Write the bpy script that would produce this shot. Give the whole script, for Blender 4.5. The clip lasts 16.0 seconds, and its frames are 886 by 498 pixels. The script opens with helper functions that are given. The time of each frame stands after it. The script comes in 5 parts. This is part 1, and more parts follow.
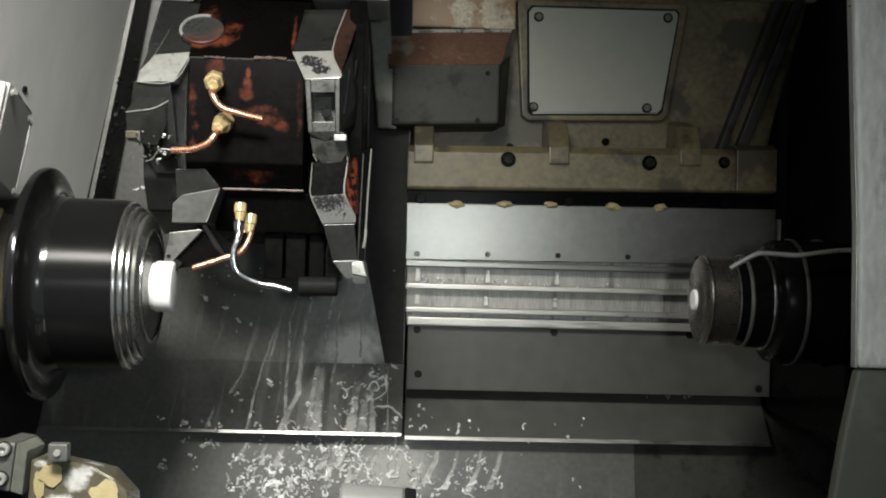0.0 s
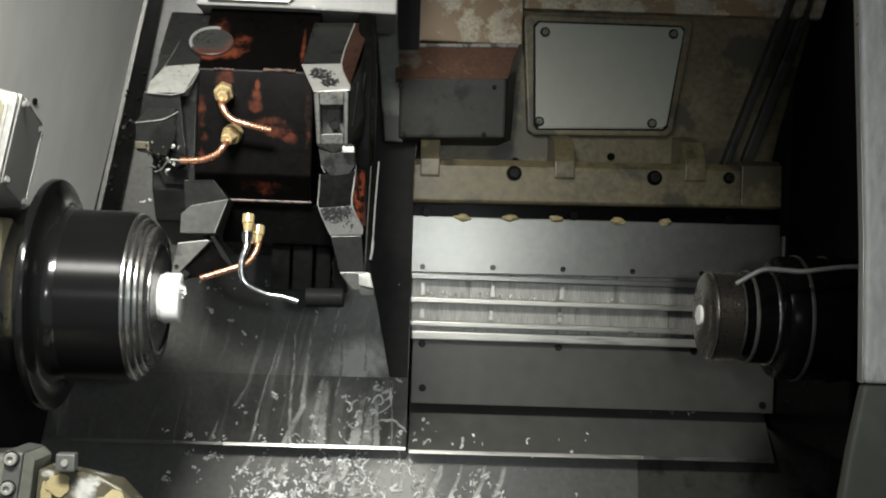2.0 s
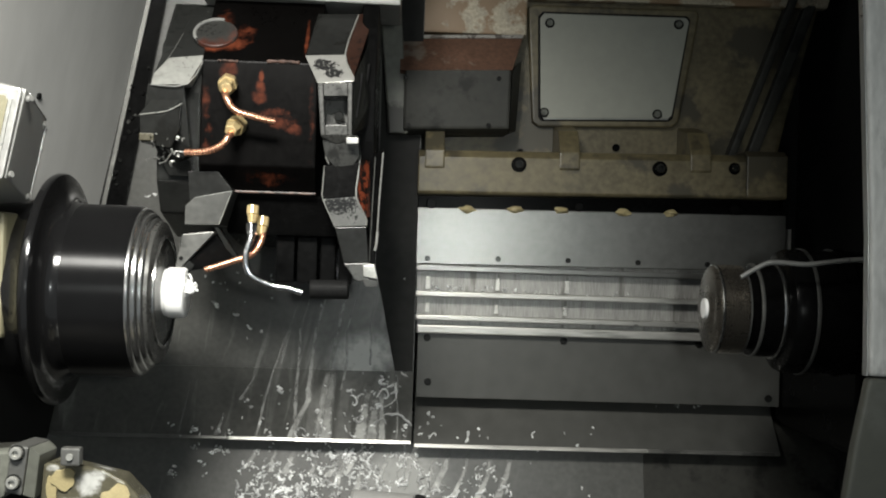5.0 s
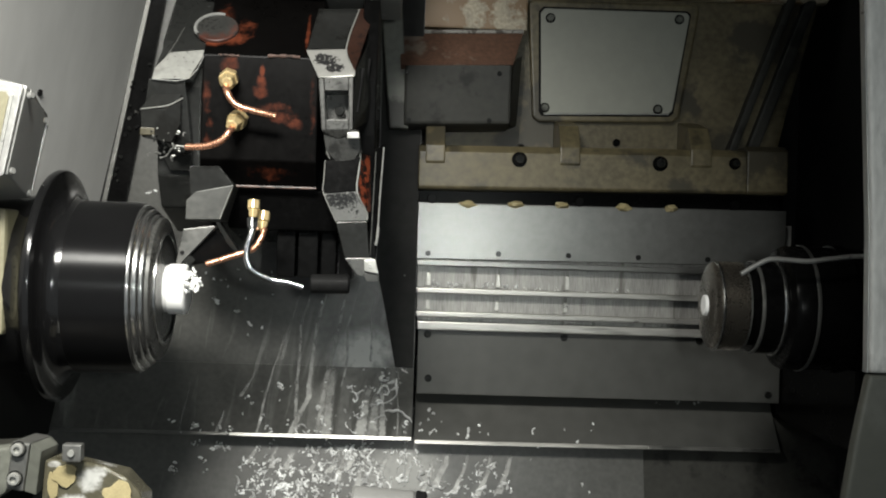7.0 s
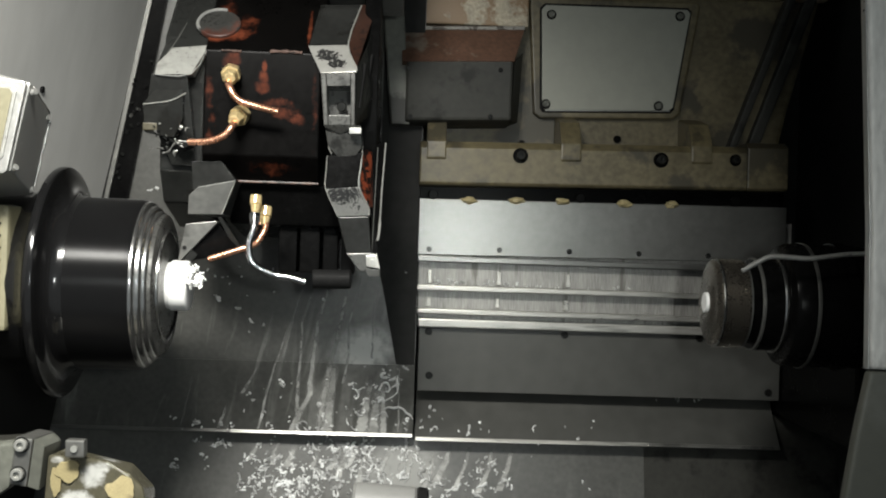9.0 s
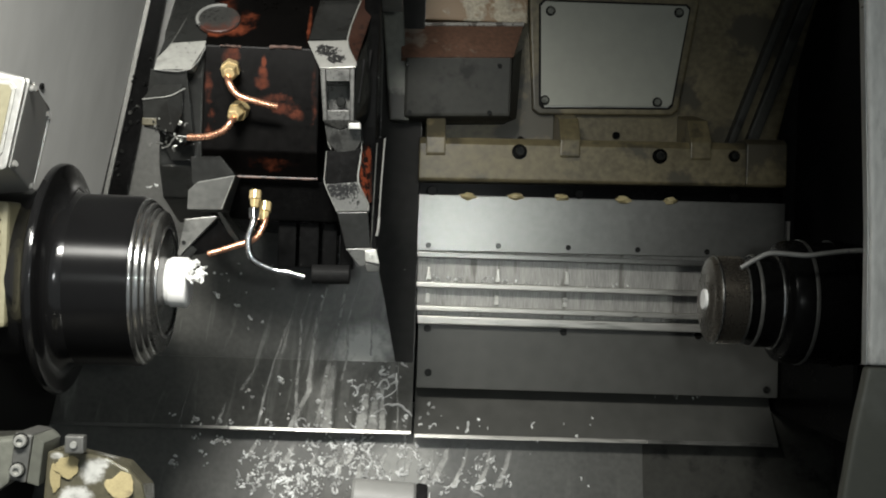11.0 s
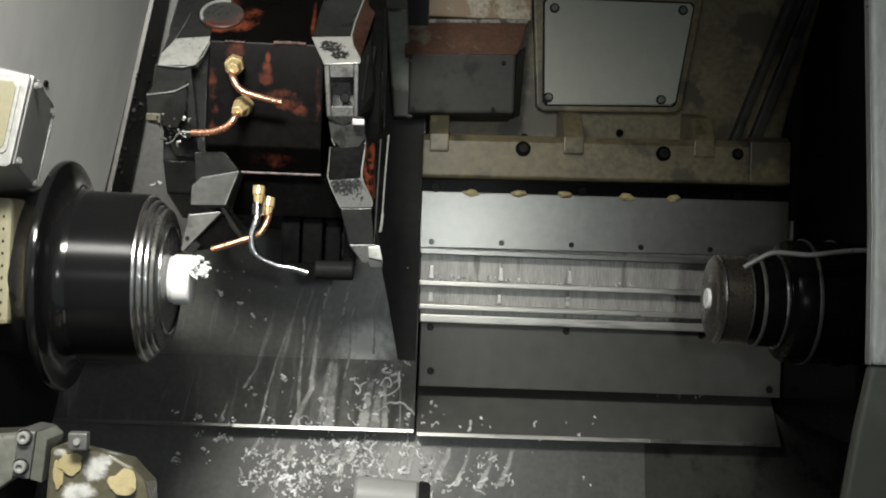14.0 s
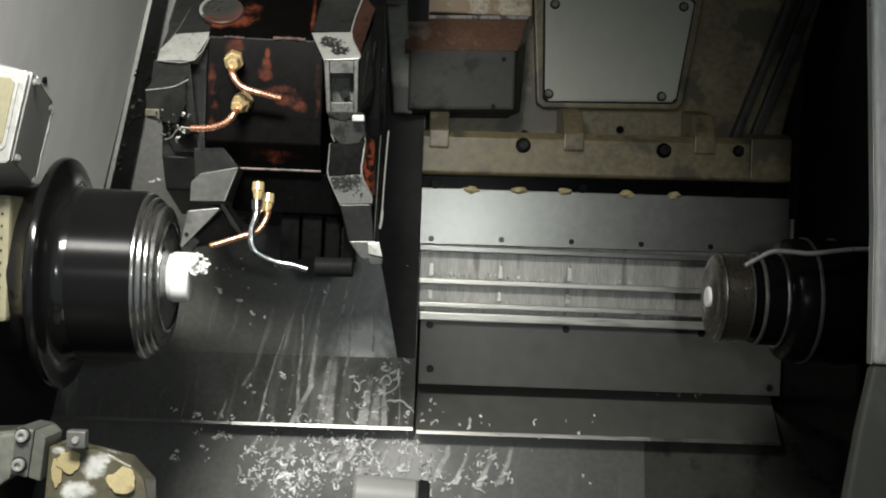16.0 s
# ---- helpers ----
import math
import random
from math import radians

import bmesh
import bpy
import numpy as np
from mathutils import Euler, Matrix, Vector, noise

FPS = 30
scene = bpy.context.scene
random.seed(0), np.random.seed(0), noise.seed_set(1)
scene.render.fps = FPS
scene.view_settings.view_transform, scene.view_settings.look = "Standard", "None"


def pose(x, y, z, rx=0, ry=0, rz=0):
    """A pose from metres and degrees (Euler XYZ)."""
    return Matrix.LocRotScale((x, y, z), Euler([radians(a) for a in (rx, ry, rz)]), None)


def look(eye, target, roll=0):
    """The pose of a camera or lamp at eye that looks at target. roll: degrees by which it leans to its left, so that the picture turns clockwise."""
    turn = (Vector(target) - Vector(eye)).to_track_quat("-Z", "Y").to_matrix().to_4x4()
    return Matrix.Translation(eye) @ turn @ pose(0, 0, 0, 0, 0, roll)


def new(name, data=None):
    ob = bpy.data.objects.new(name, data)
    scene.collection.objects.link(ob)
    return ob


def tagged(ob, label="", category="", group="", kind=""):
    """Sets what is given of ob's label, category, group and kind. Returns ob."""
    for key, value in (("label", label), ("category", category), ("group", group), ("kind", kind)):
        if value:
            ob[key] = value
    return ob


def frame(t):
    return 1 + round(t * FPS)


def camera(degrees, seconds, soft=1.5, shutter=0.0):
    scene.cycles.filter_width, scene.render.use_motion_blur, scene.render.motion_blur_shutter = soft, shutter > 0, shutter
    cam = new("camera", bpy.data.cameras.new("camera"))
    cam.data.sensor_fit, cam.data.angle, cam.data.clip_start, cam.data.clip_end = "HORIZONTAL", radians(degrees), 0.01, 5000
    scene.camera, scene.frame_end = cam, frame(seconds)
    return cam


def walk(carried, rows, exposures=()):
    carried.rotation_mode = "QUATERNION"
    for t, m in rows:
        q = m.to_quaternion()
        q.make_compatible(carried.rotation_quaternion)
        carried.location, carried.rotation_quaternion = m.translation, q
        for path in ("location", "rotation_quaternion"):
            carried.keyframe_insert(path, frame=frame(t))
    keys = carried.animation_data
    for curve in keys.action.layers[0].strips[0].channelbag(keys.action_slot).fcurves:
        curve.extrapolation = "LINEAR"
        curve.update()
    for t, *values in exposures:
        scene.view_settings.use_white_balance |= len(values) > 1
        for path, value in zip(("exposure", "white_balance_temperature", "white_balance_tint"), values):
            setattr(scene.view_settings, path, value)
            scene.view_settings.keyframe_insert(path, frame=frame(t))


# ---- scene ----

# Bed frame: u to the right along the spindle, v up the slant of the bed, w out of the bed towards the door.
BED = pose(0, 0, 0.95, 60, 0, 0)
AXIS = -0.005                      # v of the spindle axis, at w = 0

# ---- camera ----
cam = camera(43.0, 16.0, soft=2.0)
EYE = (0.0, 0.05, 1.40)
TURN = (0.0, -2.4, 1.5)            # pitch, yaw, roll against the bed frame
PATH = [
    (0.0, 0.0009, 0.0013, 0.0003, -0.0378, 0.0233, 0.0286),
    (0.5, 0.0001, 0.0007, 0.0051, 0.5063, 0.0716, -0.1010),
    (1.0, -0.0002, -0.0003, 0.0048, 0.7161, 0.1868, 0.0036),
    (1.5, -0.0029, -0.0017, 0.0055, 0.6326, 0.1145, 0.1127),
    (2.0, -0.0077, -0.0025, 0.0059, 0.8072, 0.0439, 0.4436),
    (2.5, -0.0089, -0.0044, 0.0055, 0.8008, 0.0574, 0.3461),
    (3.0, -0.0090, -0.0046, 0.0090, 0.9085, 0.2295, 0.4013),
    (3.5, -0.0053, -0.0036, 0.0093, 1.0155, 0.4373, 0.2945),
    (4.0, -0.0029, -0.0022, 0.0046, 0.7865, 0.4223, 0.3015),
    (6.5, -0.0068, -0.0031, 0.0053, 0.3658, 0.3715, 0.3290),
    (7.0, -0.0057, -0.0024, 0.0059, 0.3082, 0.3676, 0.3343),
    (7.5, -0.0071, -0.0034, 0.0059, 0.3108, 0.4396, 0.2834),
    (8.0, -0.0063, -0.0062, 0.0063, 0.1763, 0.2897, 0.3359),
    (8.5, -0.0074, -0.0045, 0.0089, 0.2412, 0.2679, 0.4138),
    (9.0, -0.0093, -0.0048, 0.0095, 0.2540, 0.3018, 0.4024),
    (11.5, -0.0095, -0.0080, 0.0118, 0.1960, 0.1959, 0.4515),
    (12.0, -0.0112, -0.0068, 0.0133, 0.2560, 0.1712, 0.7188),
    (12.5, -0.0110, -0.0082, 0.0133, 0.0686, 0.1679, 0.5094),
    (13.0, -0.0114, -0.0082, 0.0127, 0.1144, 0.2712, 0.6111),
    (13.5, -0.0117, -0.0072, 0.0126, 0.2070, 0.2983, 0.6343),
    (14.0, -0.0109, -0.0082, 0.0114, 0.1398, 0.3494, 0.6243),
    (14.5, -0.0116, -0.0073, 0.0117, 0.1086, 0.1833, 0.7333),
    (15.0, -0.0115, -0.0056, 0.0105, 0.1605, 0.1325, 0.8840),
    (15.5, -0.0117, -0.0072, 0.0064, 0.0455, 0.2050, 0.6693),
    (16.0, -0.0121, -0.0069, 0.0071, -0.0218, 0.2854, 0.7164),
]


def camera_pose(du, dv, dw, pitch, yaw, roll):
    place = pose(EYE[0] + du, EYE[1] + dv, EYE[2] + dw)
    return BED @ place @ pose(0, 0, 0, 0, TURN[1] + yaw) @ pose(0, 0, 0, TURN[0] + pitch) @ pose(0, 0, 0, 0, 0, TURN[2] + roll)


walk(cam, [(t, camera_pose(*row)) for t, *row in PATH], exposures=[(0.0, 0.06), (9.0, 0.04), (12.0, -0.05), (16.0, -0.05)])

# ---- light ----
world = bpy.data.worlds.new("workshop_air")
scene.world = world
world.use_nodes = True
world.node_tree.nodes["Background"].inputs[0].default_value = (0.85, 0.95, 1.0, 1)
world.node_tree.nodes["Background"].inputs[1].default_value = 0.23


def lamp(name, eye, target, length, width, watts, spread, colour):
    data = bpy.data.lights.new(name, "AREA")
    data.shape, data.size, data.size_y, data.energy, data.spread, data.color = "RECTANGLE", length, width, watts, radians(spread), colour
    ob = new(name, data)
    ob.matrix_world = BED @ look(eye, target)


# the square work lamp under the hood, and the small workshop lamp that shines in through the open door
lamp("work_light", (-0.29, 0.71, 0.96), (-0.39, -0.40, -0.25), 0.42, 0.18, 7.8, 80, (1.0, 0.985, 0.92))
lamp("workshop_light", (0.17, 0.10, 1.52), (-0.04, -0.05, -0.3), 0.09, 0.05, 0.75, 80, (0.95, 1.0, 0.96))


# ---- materials ----
def mat(name, base, rough=0.5, metal=0.0, vary=0.35, scale=25.0, dirt=None, dirt_amount=0.3, bump=0.15, stretch=(1, 1, 1), fine=8.0, spec=0.5, gloss_vary=0.1):
    """Two scales of noise in the colour and the gloss; dirt is a second colour laid on in patches."""
    m = bpy.data.materials.new(name)
    m.use_nodes = True
    nt = m.node_tree
    n, l = nt.nodes, nt.links
    b = n["Principled BSDF"]
    tc = n.new("ShaderNodeTexCoord")
    mp = n.new("ShaderNodeMapping")
    mp.inputs["Scale"].default_value = stretch
    l.new(tc.outputs["Object"], mp.inputs[0])
    big = n.new("ShaderNodeTexNoise")
    big.inputs["Scale"].default_value, big.inputs["Detail"].default_value = scale, 5
    l.new(mp.outputs[0], big.inputs["Vector"])
    small = n.new("ShaderNodeTexNoise")
    small.inputs["Scale"].default_value, small.inputs["Detail"].default_value = scale * fine, 3
    l.new(mp.outputs[0], small.inputs["Vector"])
    both = n.new("ShaderNodeMath")
    both.operation = "MULTIPLY_ADD"
    l.new(small.outputs["Fac"], both.inputs[0])
    both.inputs[1].default_value = 0.5
    half = n.new("ShaderNodeMath")
    half.operation = "MULTIPLY"
    l.new(big.outputs["Fac"], half.inputs[0])
    half.inputs[1].default_value = 0.5
    l.new(half.outputs[0], both.inputs[2])
    ramp = n.new("ShaderNodeValToRGB")
    ramp.color_ramp.elements[0].position, ramp.color_ramp.elements[1].position = 0.3, 0.7
    ramp.color_ramp.elements[0].color = (*[c * (1 - vary) for c in base], 1)
    ramp.color_ramp.elements[1].color = (*[min(1, c * (1 + vary)) for c in base], 1)
    l.new(both.outputs[0], ramp.inputs[0])
    colour = ramp.outputs[0]
    if dirt:
        patch = n.new("ShaderNodeTexNoise")
        patch.inputs["Scale"].default_value, patch.inputs["Detail"].default_value = scale * 0.6, 8
        patch.inputs["Roughness"].default_value = 0.62
        l.new(mp.outputs[0], patch.inputs["Vector"])
        edge = n.new("ShaderNodeValToRGB")
        at = 0.68 - 0.36 * dirt_amount
        edge.color_ramp.elements[0].position, edge.color_ramp.elements[1].position = at, at + 0.05
        l.new(patch.outputs["Fac"], edge.inputs[0])
        mix = n.new("ShaderNodeMix")
        mix.data_type = "RGBA"
        l.new(edge.outputs[0], mix.inputs["Factor"])
        l.new(colour, mix.inputs["A"])
        mix.inputs["B"].default_value = (*dirt, 1)
        colour = mix.outputs["Result"]
    l.new(colour, b.inputs["Base Color"])
    gloss = n.new("ShaderNodeMapRange")
    gloss.inputs["To Min"].default_value, gloss.inputs["To Max"].default_value = max(0.05, rough - gloss_vary), min(1, rough + gloss_vary)
    l.new(both.outputs[0], gloss.inputs["Value"])
    gloss.inputs["From Min"].default_value, gloss.inputs["From Max"].default_value = 0.3, 0.7
    l.new(gloss.outputs[0], b.inputs["Roughness"])
    b.inputs["Metallic"].default_value = metal
    b.inputs["Specular IOR Level"].default_value = spec
    bp = n.new("ShaderNodeBump")
    bp.inputs["Strength"].default_value, bp.inputs["Distance"].default_value = bump, 0.001
    l.new(both.outputs[0], bp.inputs["Height"])
    l.new(bp.outputs[0], b.inputs["Normal"])
    return m


def patched(name, base, over, spots, rough=0.35, metal=0.0, spec=0.2, scale=110.0, origin=(0.0, 0.0), cut=0.92, soft=0.1, over_rough=0.5, vary=0.3):
    """A surface with flaked or smeared patches of a second colour. spots: (u, v, half width, half height, strength)."""
    m = mat(name, base, rough, metal, vary, scale * 0.3, None, 0, 0.0, spec=spec, gloss_vary=0.04)
    n, l = m.node_tree.nodes, m.node_tree.links
    b = n["Principled BSDF"]
    tc = n.new("ShaderNodeTexCoord")
    total = None
    for u, v, ru, rv, strength in spots:
        sub = n.new("ShaderNodeVectorMath")
        sub.operation = "SUBTRACT"
        l.new(tc.outputs["Object"], sub.inputs[0])
        sub.inputs[1].default_value = (u - origin[0], v - origin[1], 0)
        mul = n.new("ShaderNodeVectorMath")
        mul.operation = "MULTIPLY"
        l.new(sub.outputs[0], mul.inputs[0])
        mul.inputs[1].default_value = (1 / ru, 1 / rv, 0)
        far = n.new("ShaderNodeVectorMath")
        far.operation = "LENGTH"
        l.new(mul.outputs[0], far.inputs[0])
        near = n.new("ShaderNodeMapRange")
        near.interpolation_type = "SMOOTHSTEP"
        near.inputs["From Min"].default_value, near.inputs["From Max"].default_value = 1.5, 0.2
        near.inputs["To Max"].default_value = strength
        l.new(far.outputs["Value"], near.inputs["Value"])
        if total is None:
            total = near.outputs[0]
        else:
            top = n.new("ShaderNodeMath")
            top.operation = "MAXIMUM"
            l.new(total, top.inputs[0])
            l.new(near.outputs[0], top.inputs[1])
            total = top.outputs[0]
    grit = n.new("ShaderNodeTexNoise")
    grit.inputs["Scale"].default_value, grit.inputs["Detail"].default_value, grit.inputs["Roughness"].default_value = scale, 8, 0.68
    l.new(tc.outputs["Object"], grit.inputs["Vector"])
    add = n.new("ShaderNodeMath")
    l.new(grit.outputs["Fac"], add.inputs[0])
    l.new(total, add.inputs[1])
    edge = n.new("ShaderNodeMapRange")
    edge.interpolation_type = "SMOOTHSTEP"
    edge.inputs["From Min"].default_value, edge.inputs["From Max"].default_value = cut, cut + soft
    l.new(add.outputs[0], edge.inputs["Value"])
    tone = n.new("ShaderNodeTexNoise")
    tone.inputs["Scale"].default_value, tone.inputs["Detail"].default_value = scale * 0.5, 6
    l.new(tc.outputs["Object"], tone.inputs["Vector"])
    ramp = n.new("ShaderNodeValToRGB")
    ramp.color_ramp.elements[0].position, ramp.color_ramp.elements[1].position = 0.38, 0.62
    ramp.color_ramp.elements[0].color, ramp.color_ramp.elements[1].color = (*[c * 0.45 for c in over], 1), (*over, 1)
    l.new(tone.outputs["Fac"], ramp.inputs[0])
    mix = n.new("ShaderNodeMix")
    mix.data_type = "RGBA"
    l.new(edge.outputs[0], mix.inputs["Factor"])
    l.new(b.inputs["Base Color"].links[0].from_socket, mix.inputs["A"])
    l.new(ramp.outputs[0], mix.inputs["B"])
    l.new(mix.outputs["Result"], b.inputs["Base Color"])
    dull = n.new("ShaderNodeMix")
    l.new(edge.outputs[0], dull.inputs["Factor"])
    l.new(b.inputs["Roughness"].links[0].from_socket, dull.inputs["A"])
    dull.inputs["B"].default_value = over_rough
    l.new(dull.outputs["Result"], b.inputs["Roughness"])
    if metal:
        bare = n.new("ShaderNodeMath")
        bare.operation = "MULTIPLY_ADD"
        l.new(edge.outputs[0], bare.inputs[0])
        bare.inputs[1].default_value, bare.inputs[2].default_value = -metal, metal
        l.new(bare.outputs[0], b.inputs["Metallic"])
    return m


def turned_grain(m, amount):
    """Fine turning marks about the u axis, which draw highlights out along the spindle."""
    n, l = m.node_tree.nodes, m.node_tree.links
    t = n.new("ShaderNodeTangent")
    t.direction_type, t.axis = "RADIAL", "X"
    l.new(t.outputs[0], n["Principled BSDF"].inputs["Tangent"])
    n["Principled BSDF"].inputs["Anisotropic"].default_value = amount
    n["Principled BSDF"].inputs["Anisotropic Rotation"].default_value = 0.25


def island_shades(m, dark, light):
    """Each loose piece of a joined mesh takes a shade of its own."""
    n, l = m.node_tree.nodes, m.node_tree.links
    geo = n.new("ShaderNodeNewGeometry")
    ramp = n.new("ShaderNodeValToRGB")
    ramp.color_ramp.elements[0].color, ramp.color_ramp.elements[1].color = (*dark, 1), (*light, 1)
    l.new(geo.outputs["Random Per Island"], ramp.inputs[0])
    l.new(ramp.outputs[0], n["Principled BSDF"].inputs["Base Color"])


def streaked(name, base, stain, rough, lean, centre, spread, sheen_spot):
    """Oily painted sheet with runs of dried coolant down the slope, thickest round one place. A soft reflection is
    painted over them.
    """
    m = mat(name, base, rough, 0.0, 0.3, 14, None, 0, 0.04, (1, 1, 1), 9, 0.5, 0.06)
    n, l = m.node_tree.nodes, m.node_tree.links
    b = n["Principled BSDF"]
    old = b.inputs["Base Color"].links[0].from_socket
    tc = n.new("ShaderNodeTexCoord")
    sep = n.new("ShaderNodeSeparateXYZ")
    l.new(tc.outputs["Object"], sep.inputs[0])

    def calc(op, a, c=None, k=None):
        x = n.new("ShaderNodeMath")
        x.operation = op
        for i, s in ((0, a), (1, c)):
            if s is not None:
                if isinstance(s, (int, float)):
                    x.inputs[i].default_value = s
                else:
                    l.new(s, x.inputs[i])
        if k is not None:
            x.inputs[2].default_value = k
        return x.outputs[0]
    across = calc("SUBTRACT", sep.outputs[0], calc("MULTIPLY", sep.outputs[1], lean))
    com = n.new("ShaderNodeCombineXYZ")
    l.new(calc("MULTIPLY", across, 46.0), com.inputs[0])
    l.new(calc("MULTIPLY", sep.outputs[1], 6.0), com.inputs[1])
    runs = n.new("ShaderNodeTexNoise")
    runs.inputs["Scale"].default_value, runs.inputs["Detail"].default_value, runs.inputs["Distortion"].default_value = 1.0, 4, 0.7
    l.new(com.outputs[0], runs.inputs["Vector"])
    off = calc("DIVIDE", calc("ABSOLUTE", calc("SUBTRACT", across, centre)), spread)
    near = n.new("ShaderNodeMapRange")
    near.interpolation_type = "SMOOTHSTEP"
    near.inputs["From Min"].default_value, near.inputs["From Max"].default_value = 1.0, 0.0
    l.new(off, near.inputs["Value"])
    level = calc("ADD", runs.outputs["Fac"], calc("MULTIPLY", near.outputs[0], 0.19))
    cut = n.new("ShaderNodeMapRange")
    cut.interpolation_type = "SMOOTHSTEP"
    cut.inputs["From Min"].default_value, cut.inputs["From Max"].default_value = 0.58, 0.72
    l.new(level, cut.inputs["Value"])
    grain = n.new("ShaderNodeTexNoise")
    grain.inputs["Scale"].default_value, grain.inputs["Detail"].default_value = 90, 4
    l.new(tc.outputs["Object"], grain.inputs["Vector"])
    fade = n.new("ShaderNodeMapRange")
    fade.interpolation_type = "SMOOTHSTEP"
    fade.inputs["From Min"].default_value, fade.inputs["From Max"].default_value = 0.13, 0.0
    l.new(sep.outputs[1], fade.inputs["Value"])
    amount = calc("MULTIPLY", calc("MULTIPLY", cut.outputs[0], fade.outputs[0]), calc("MULTIPLY", grain.outputs["Fac"], 1.4))
    # soft reflection put into the colour as a pale oval, weaker below the fold
    du = calc("DIVIDE", calc("SUBTRACT", across, sheen_spot[0]), sheen_spot[2])
    dv = calc("DIVIDE", calc("SUBTRACT", sep.outputs[1], sheen_spot[1]), sheen_spot[2] * 0.75)
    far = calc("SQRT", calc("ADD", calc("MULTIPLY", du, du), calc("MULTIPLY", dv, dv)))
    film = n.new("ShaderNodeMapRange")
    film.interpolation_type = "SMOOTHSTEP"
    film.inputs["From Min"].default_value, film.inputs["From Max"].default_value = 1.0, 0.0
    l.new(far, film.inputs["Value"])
    painted_sheen = calc("MULTIPLY", calc("MULTIPLY", film.outputs[0], grain.outputs["Fac"]), 2.8)
    painted_sheen = calc("MULTIPLY", painted_sheen, calc("ADD", calc("MULTIPLY", calc("GREATER_THAN", sep.outputs[1], -0.029), 0.75), 0.25))
    amount = calc("MAXIMUM", calc("MULTIPLY", amount, 0.18), painted_sheen)
    mix = n.new("ShaderNodeMix")
    mix.data_type = "RGBA"
    l.new(amount, mix.inputs["Factor"])
    l.new(old, mix.inputs["A"])
    mix.inputs["B"].default_value = (*stain, 1)
    l.new(mix.outputs["Result"], b.inputs["Base Color"])
    return m


def soft_film(m):
    """A dried film that thins out across its width and in patches along it."""
    n, l = m.node_tree.nodes, m.node_tree.links
    tc = n.new("ShaderNodeTexCoord")
    sep = n.new("ShaderNodeSeparateXYZ")
    l.new(tc.outputs["UV"], sep.inputs[0])
    side = n.new("ShaderNodeMath")
    side.operation = "PINGPONG"
    l.new(sep.outputs[0], side.inputs[0])
    side.inputs[1].default_value = 0.5
    edge = n.new("ShaderNodeMapRange")
    edge.interpolation_type = "SMOOTHSTEP"
    edge.inputs["From Min"].default_value, edge.inputs["From Max"].default_value = 0.0, 0.32
    l.new(side.outputs[0], edge.inputs["Value"])
    spots = n.new("ShaderNodeTexNoise")
    spots.inputs["Scale"].default_value, spots.inputs["Detail"].default_value = 60, 5
    l.new(tc.outputs["Object"], spots.inputs["Vector"])
    thick = n.new("ShaderNodeMapRange")
    thick.inputs["From Min"].default_value, thick.inputs["From Max"].default_value = 0.3, 0.7
    thick.inputs["To Min"].default_value, thick.inputs["To Max"].default_value = 0.3, 1.0
    l.new(spots.outputs["Fac"], thick.inputs["Value"])
    low = n.new("ShaderNodeMath")
    low.operation = "MULTIPLY"
    l.new(thick.outputs[0], low.inputs[0])
    l.new(sep.outputs[1], low.inputs[1])
    out = n.new("ShaderNodeMath")
    out.operation = "MULTIPLY"
    l.new(edge.outputs[0], out.inputs[0])
    l.new(low.outputs[0], out.inputs[1])
    l.new(out.outputs[0], n["Principled BSDF"].inputs["Alpha"])


M_WALL = mat("grey_wall_paint", (0.47, 0.47, 0.455), 0.4, 0, 0.09, 6, (0.39, 0.39, 0.375), 0.3, 0.03, (1, 0.2, 1))
# the last tuple of each sheet places its painted reflection
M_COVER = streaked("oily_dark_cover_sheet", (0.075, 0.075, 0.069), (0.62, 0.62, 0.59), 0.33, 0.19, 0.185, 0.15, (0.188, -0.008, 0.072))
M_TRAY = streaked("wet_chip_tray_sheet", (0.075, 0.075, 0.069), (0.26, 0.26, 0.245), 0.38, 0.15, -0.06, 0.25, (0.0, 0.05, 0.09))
M_PLATE = mat("scuffed_steel_cover", (0.205, 0.205, 0.195), 0.31, 0.82, 0.12, 11, None, 0, 0.01, gloss_vary=0.03)
M_STAGE = mat("streaky_cover_stage_steel", (0.32, 0.313, 0.295), 0.45, 0.45, 0.4, 26, (0.17, 0.163, 0.148), 0.3, 0.02, (3.0, 0.25, 1), gloss_vary=0.06)
M_APRON = mat("dull_dark_apron", (0.078, 0.078, 0.072), 0.4, 0.1, 0.14, 5, None, 0, 0.03, spec=0.4)
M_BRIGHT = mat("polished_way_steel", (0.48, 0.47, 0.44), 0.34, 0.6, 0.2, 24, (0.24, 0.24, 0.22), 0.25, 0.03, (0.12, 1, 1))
M_CAST = mat("olive_brown_cast_paint", (0.122, 0.102, 0.057), 0.42, 0.0, 0.45, 13, (0.055, 0.048, 0.031), 0.45, 0.12)
M_RUST = mat("rust_stained_casting", (0.4, 0.35, 0.26), 0.45, 0.1, 0.45, 26, (0.24, 0.16, 0.09), 0.5, 0.15)
M_REDBROWN = mat("red_brown_primer", (0.125, 0.068, 0.046), 0.5, 0.0, 0.4, 22, (0.2, 0.17, 0.14), 0.28, 0.1)
M_COLUMN = mat("grey_green_oily_paint", (0.13, 0.134, 0.115), 0.4, 0.0, 0.25, 12, (0.035, 0.035, 0.03), 0.35, 0.05, spec=0.3)
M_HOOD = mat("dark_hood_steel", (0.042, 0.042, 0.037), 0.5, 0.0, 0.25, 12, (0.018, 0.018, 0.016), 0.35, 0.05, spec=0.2)
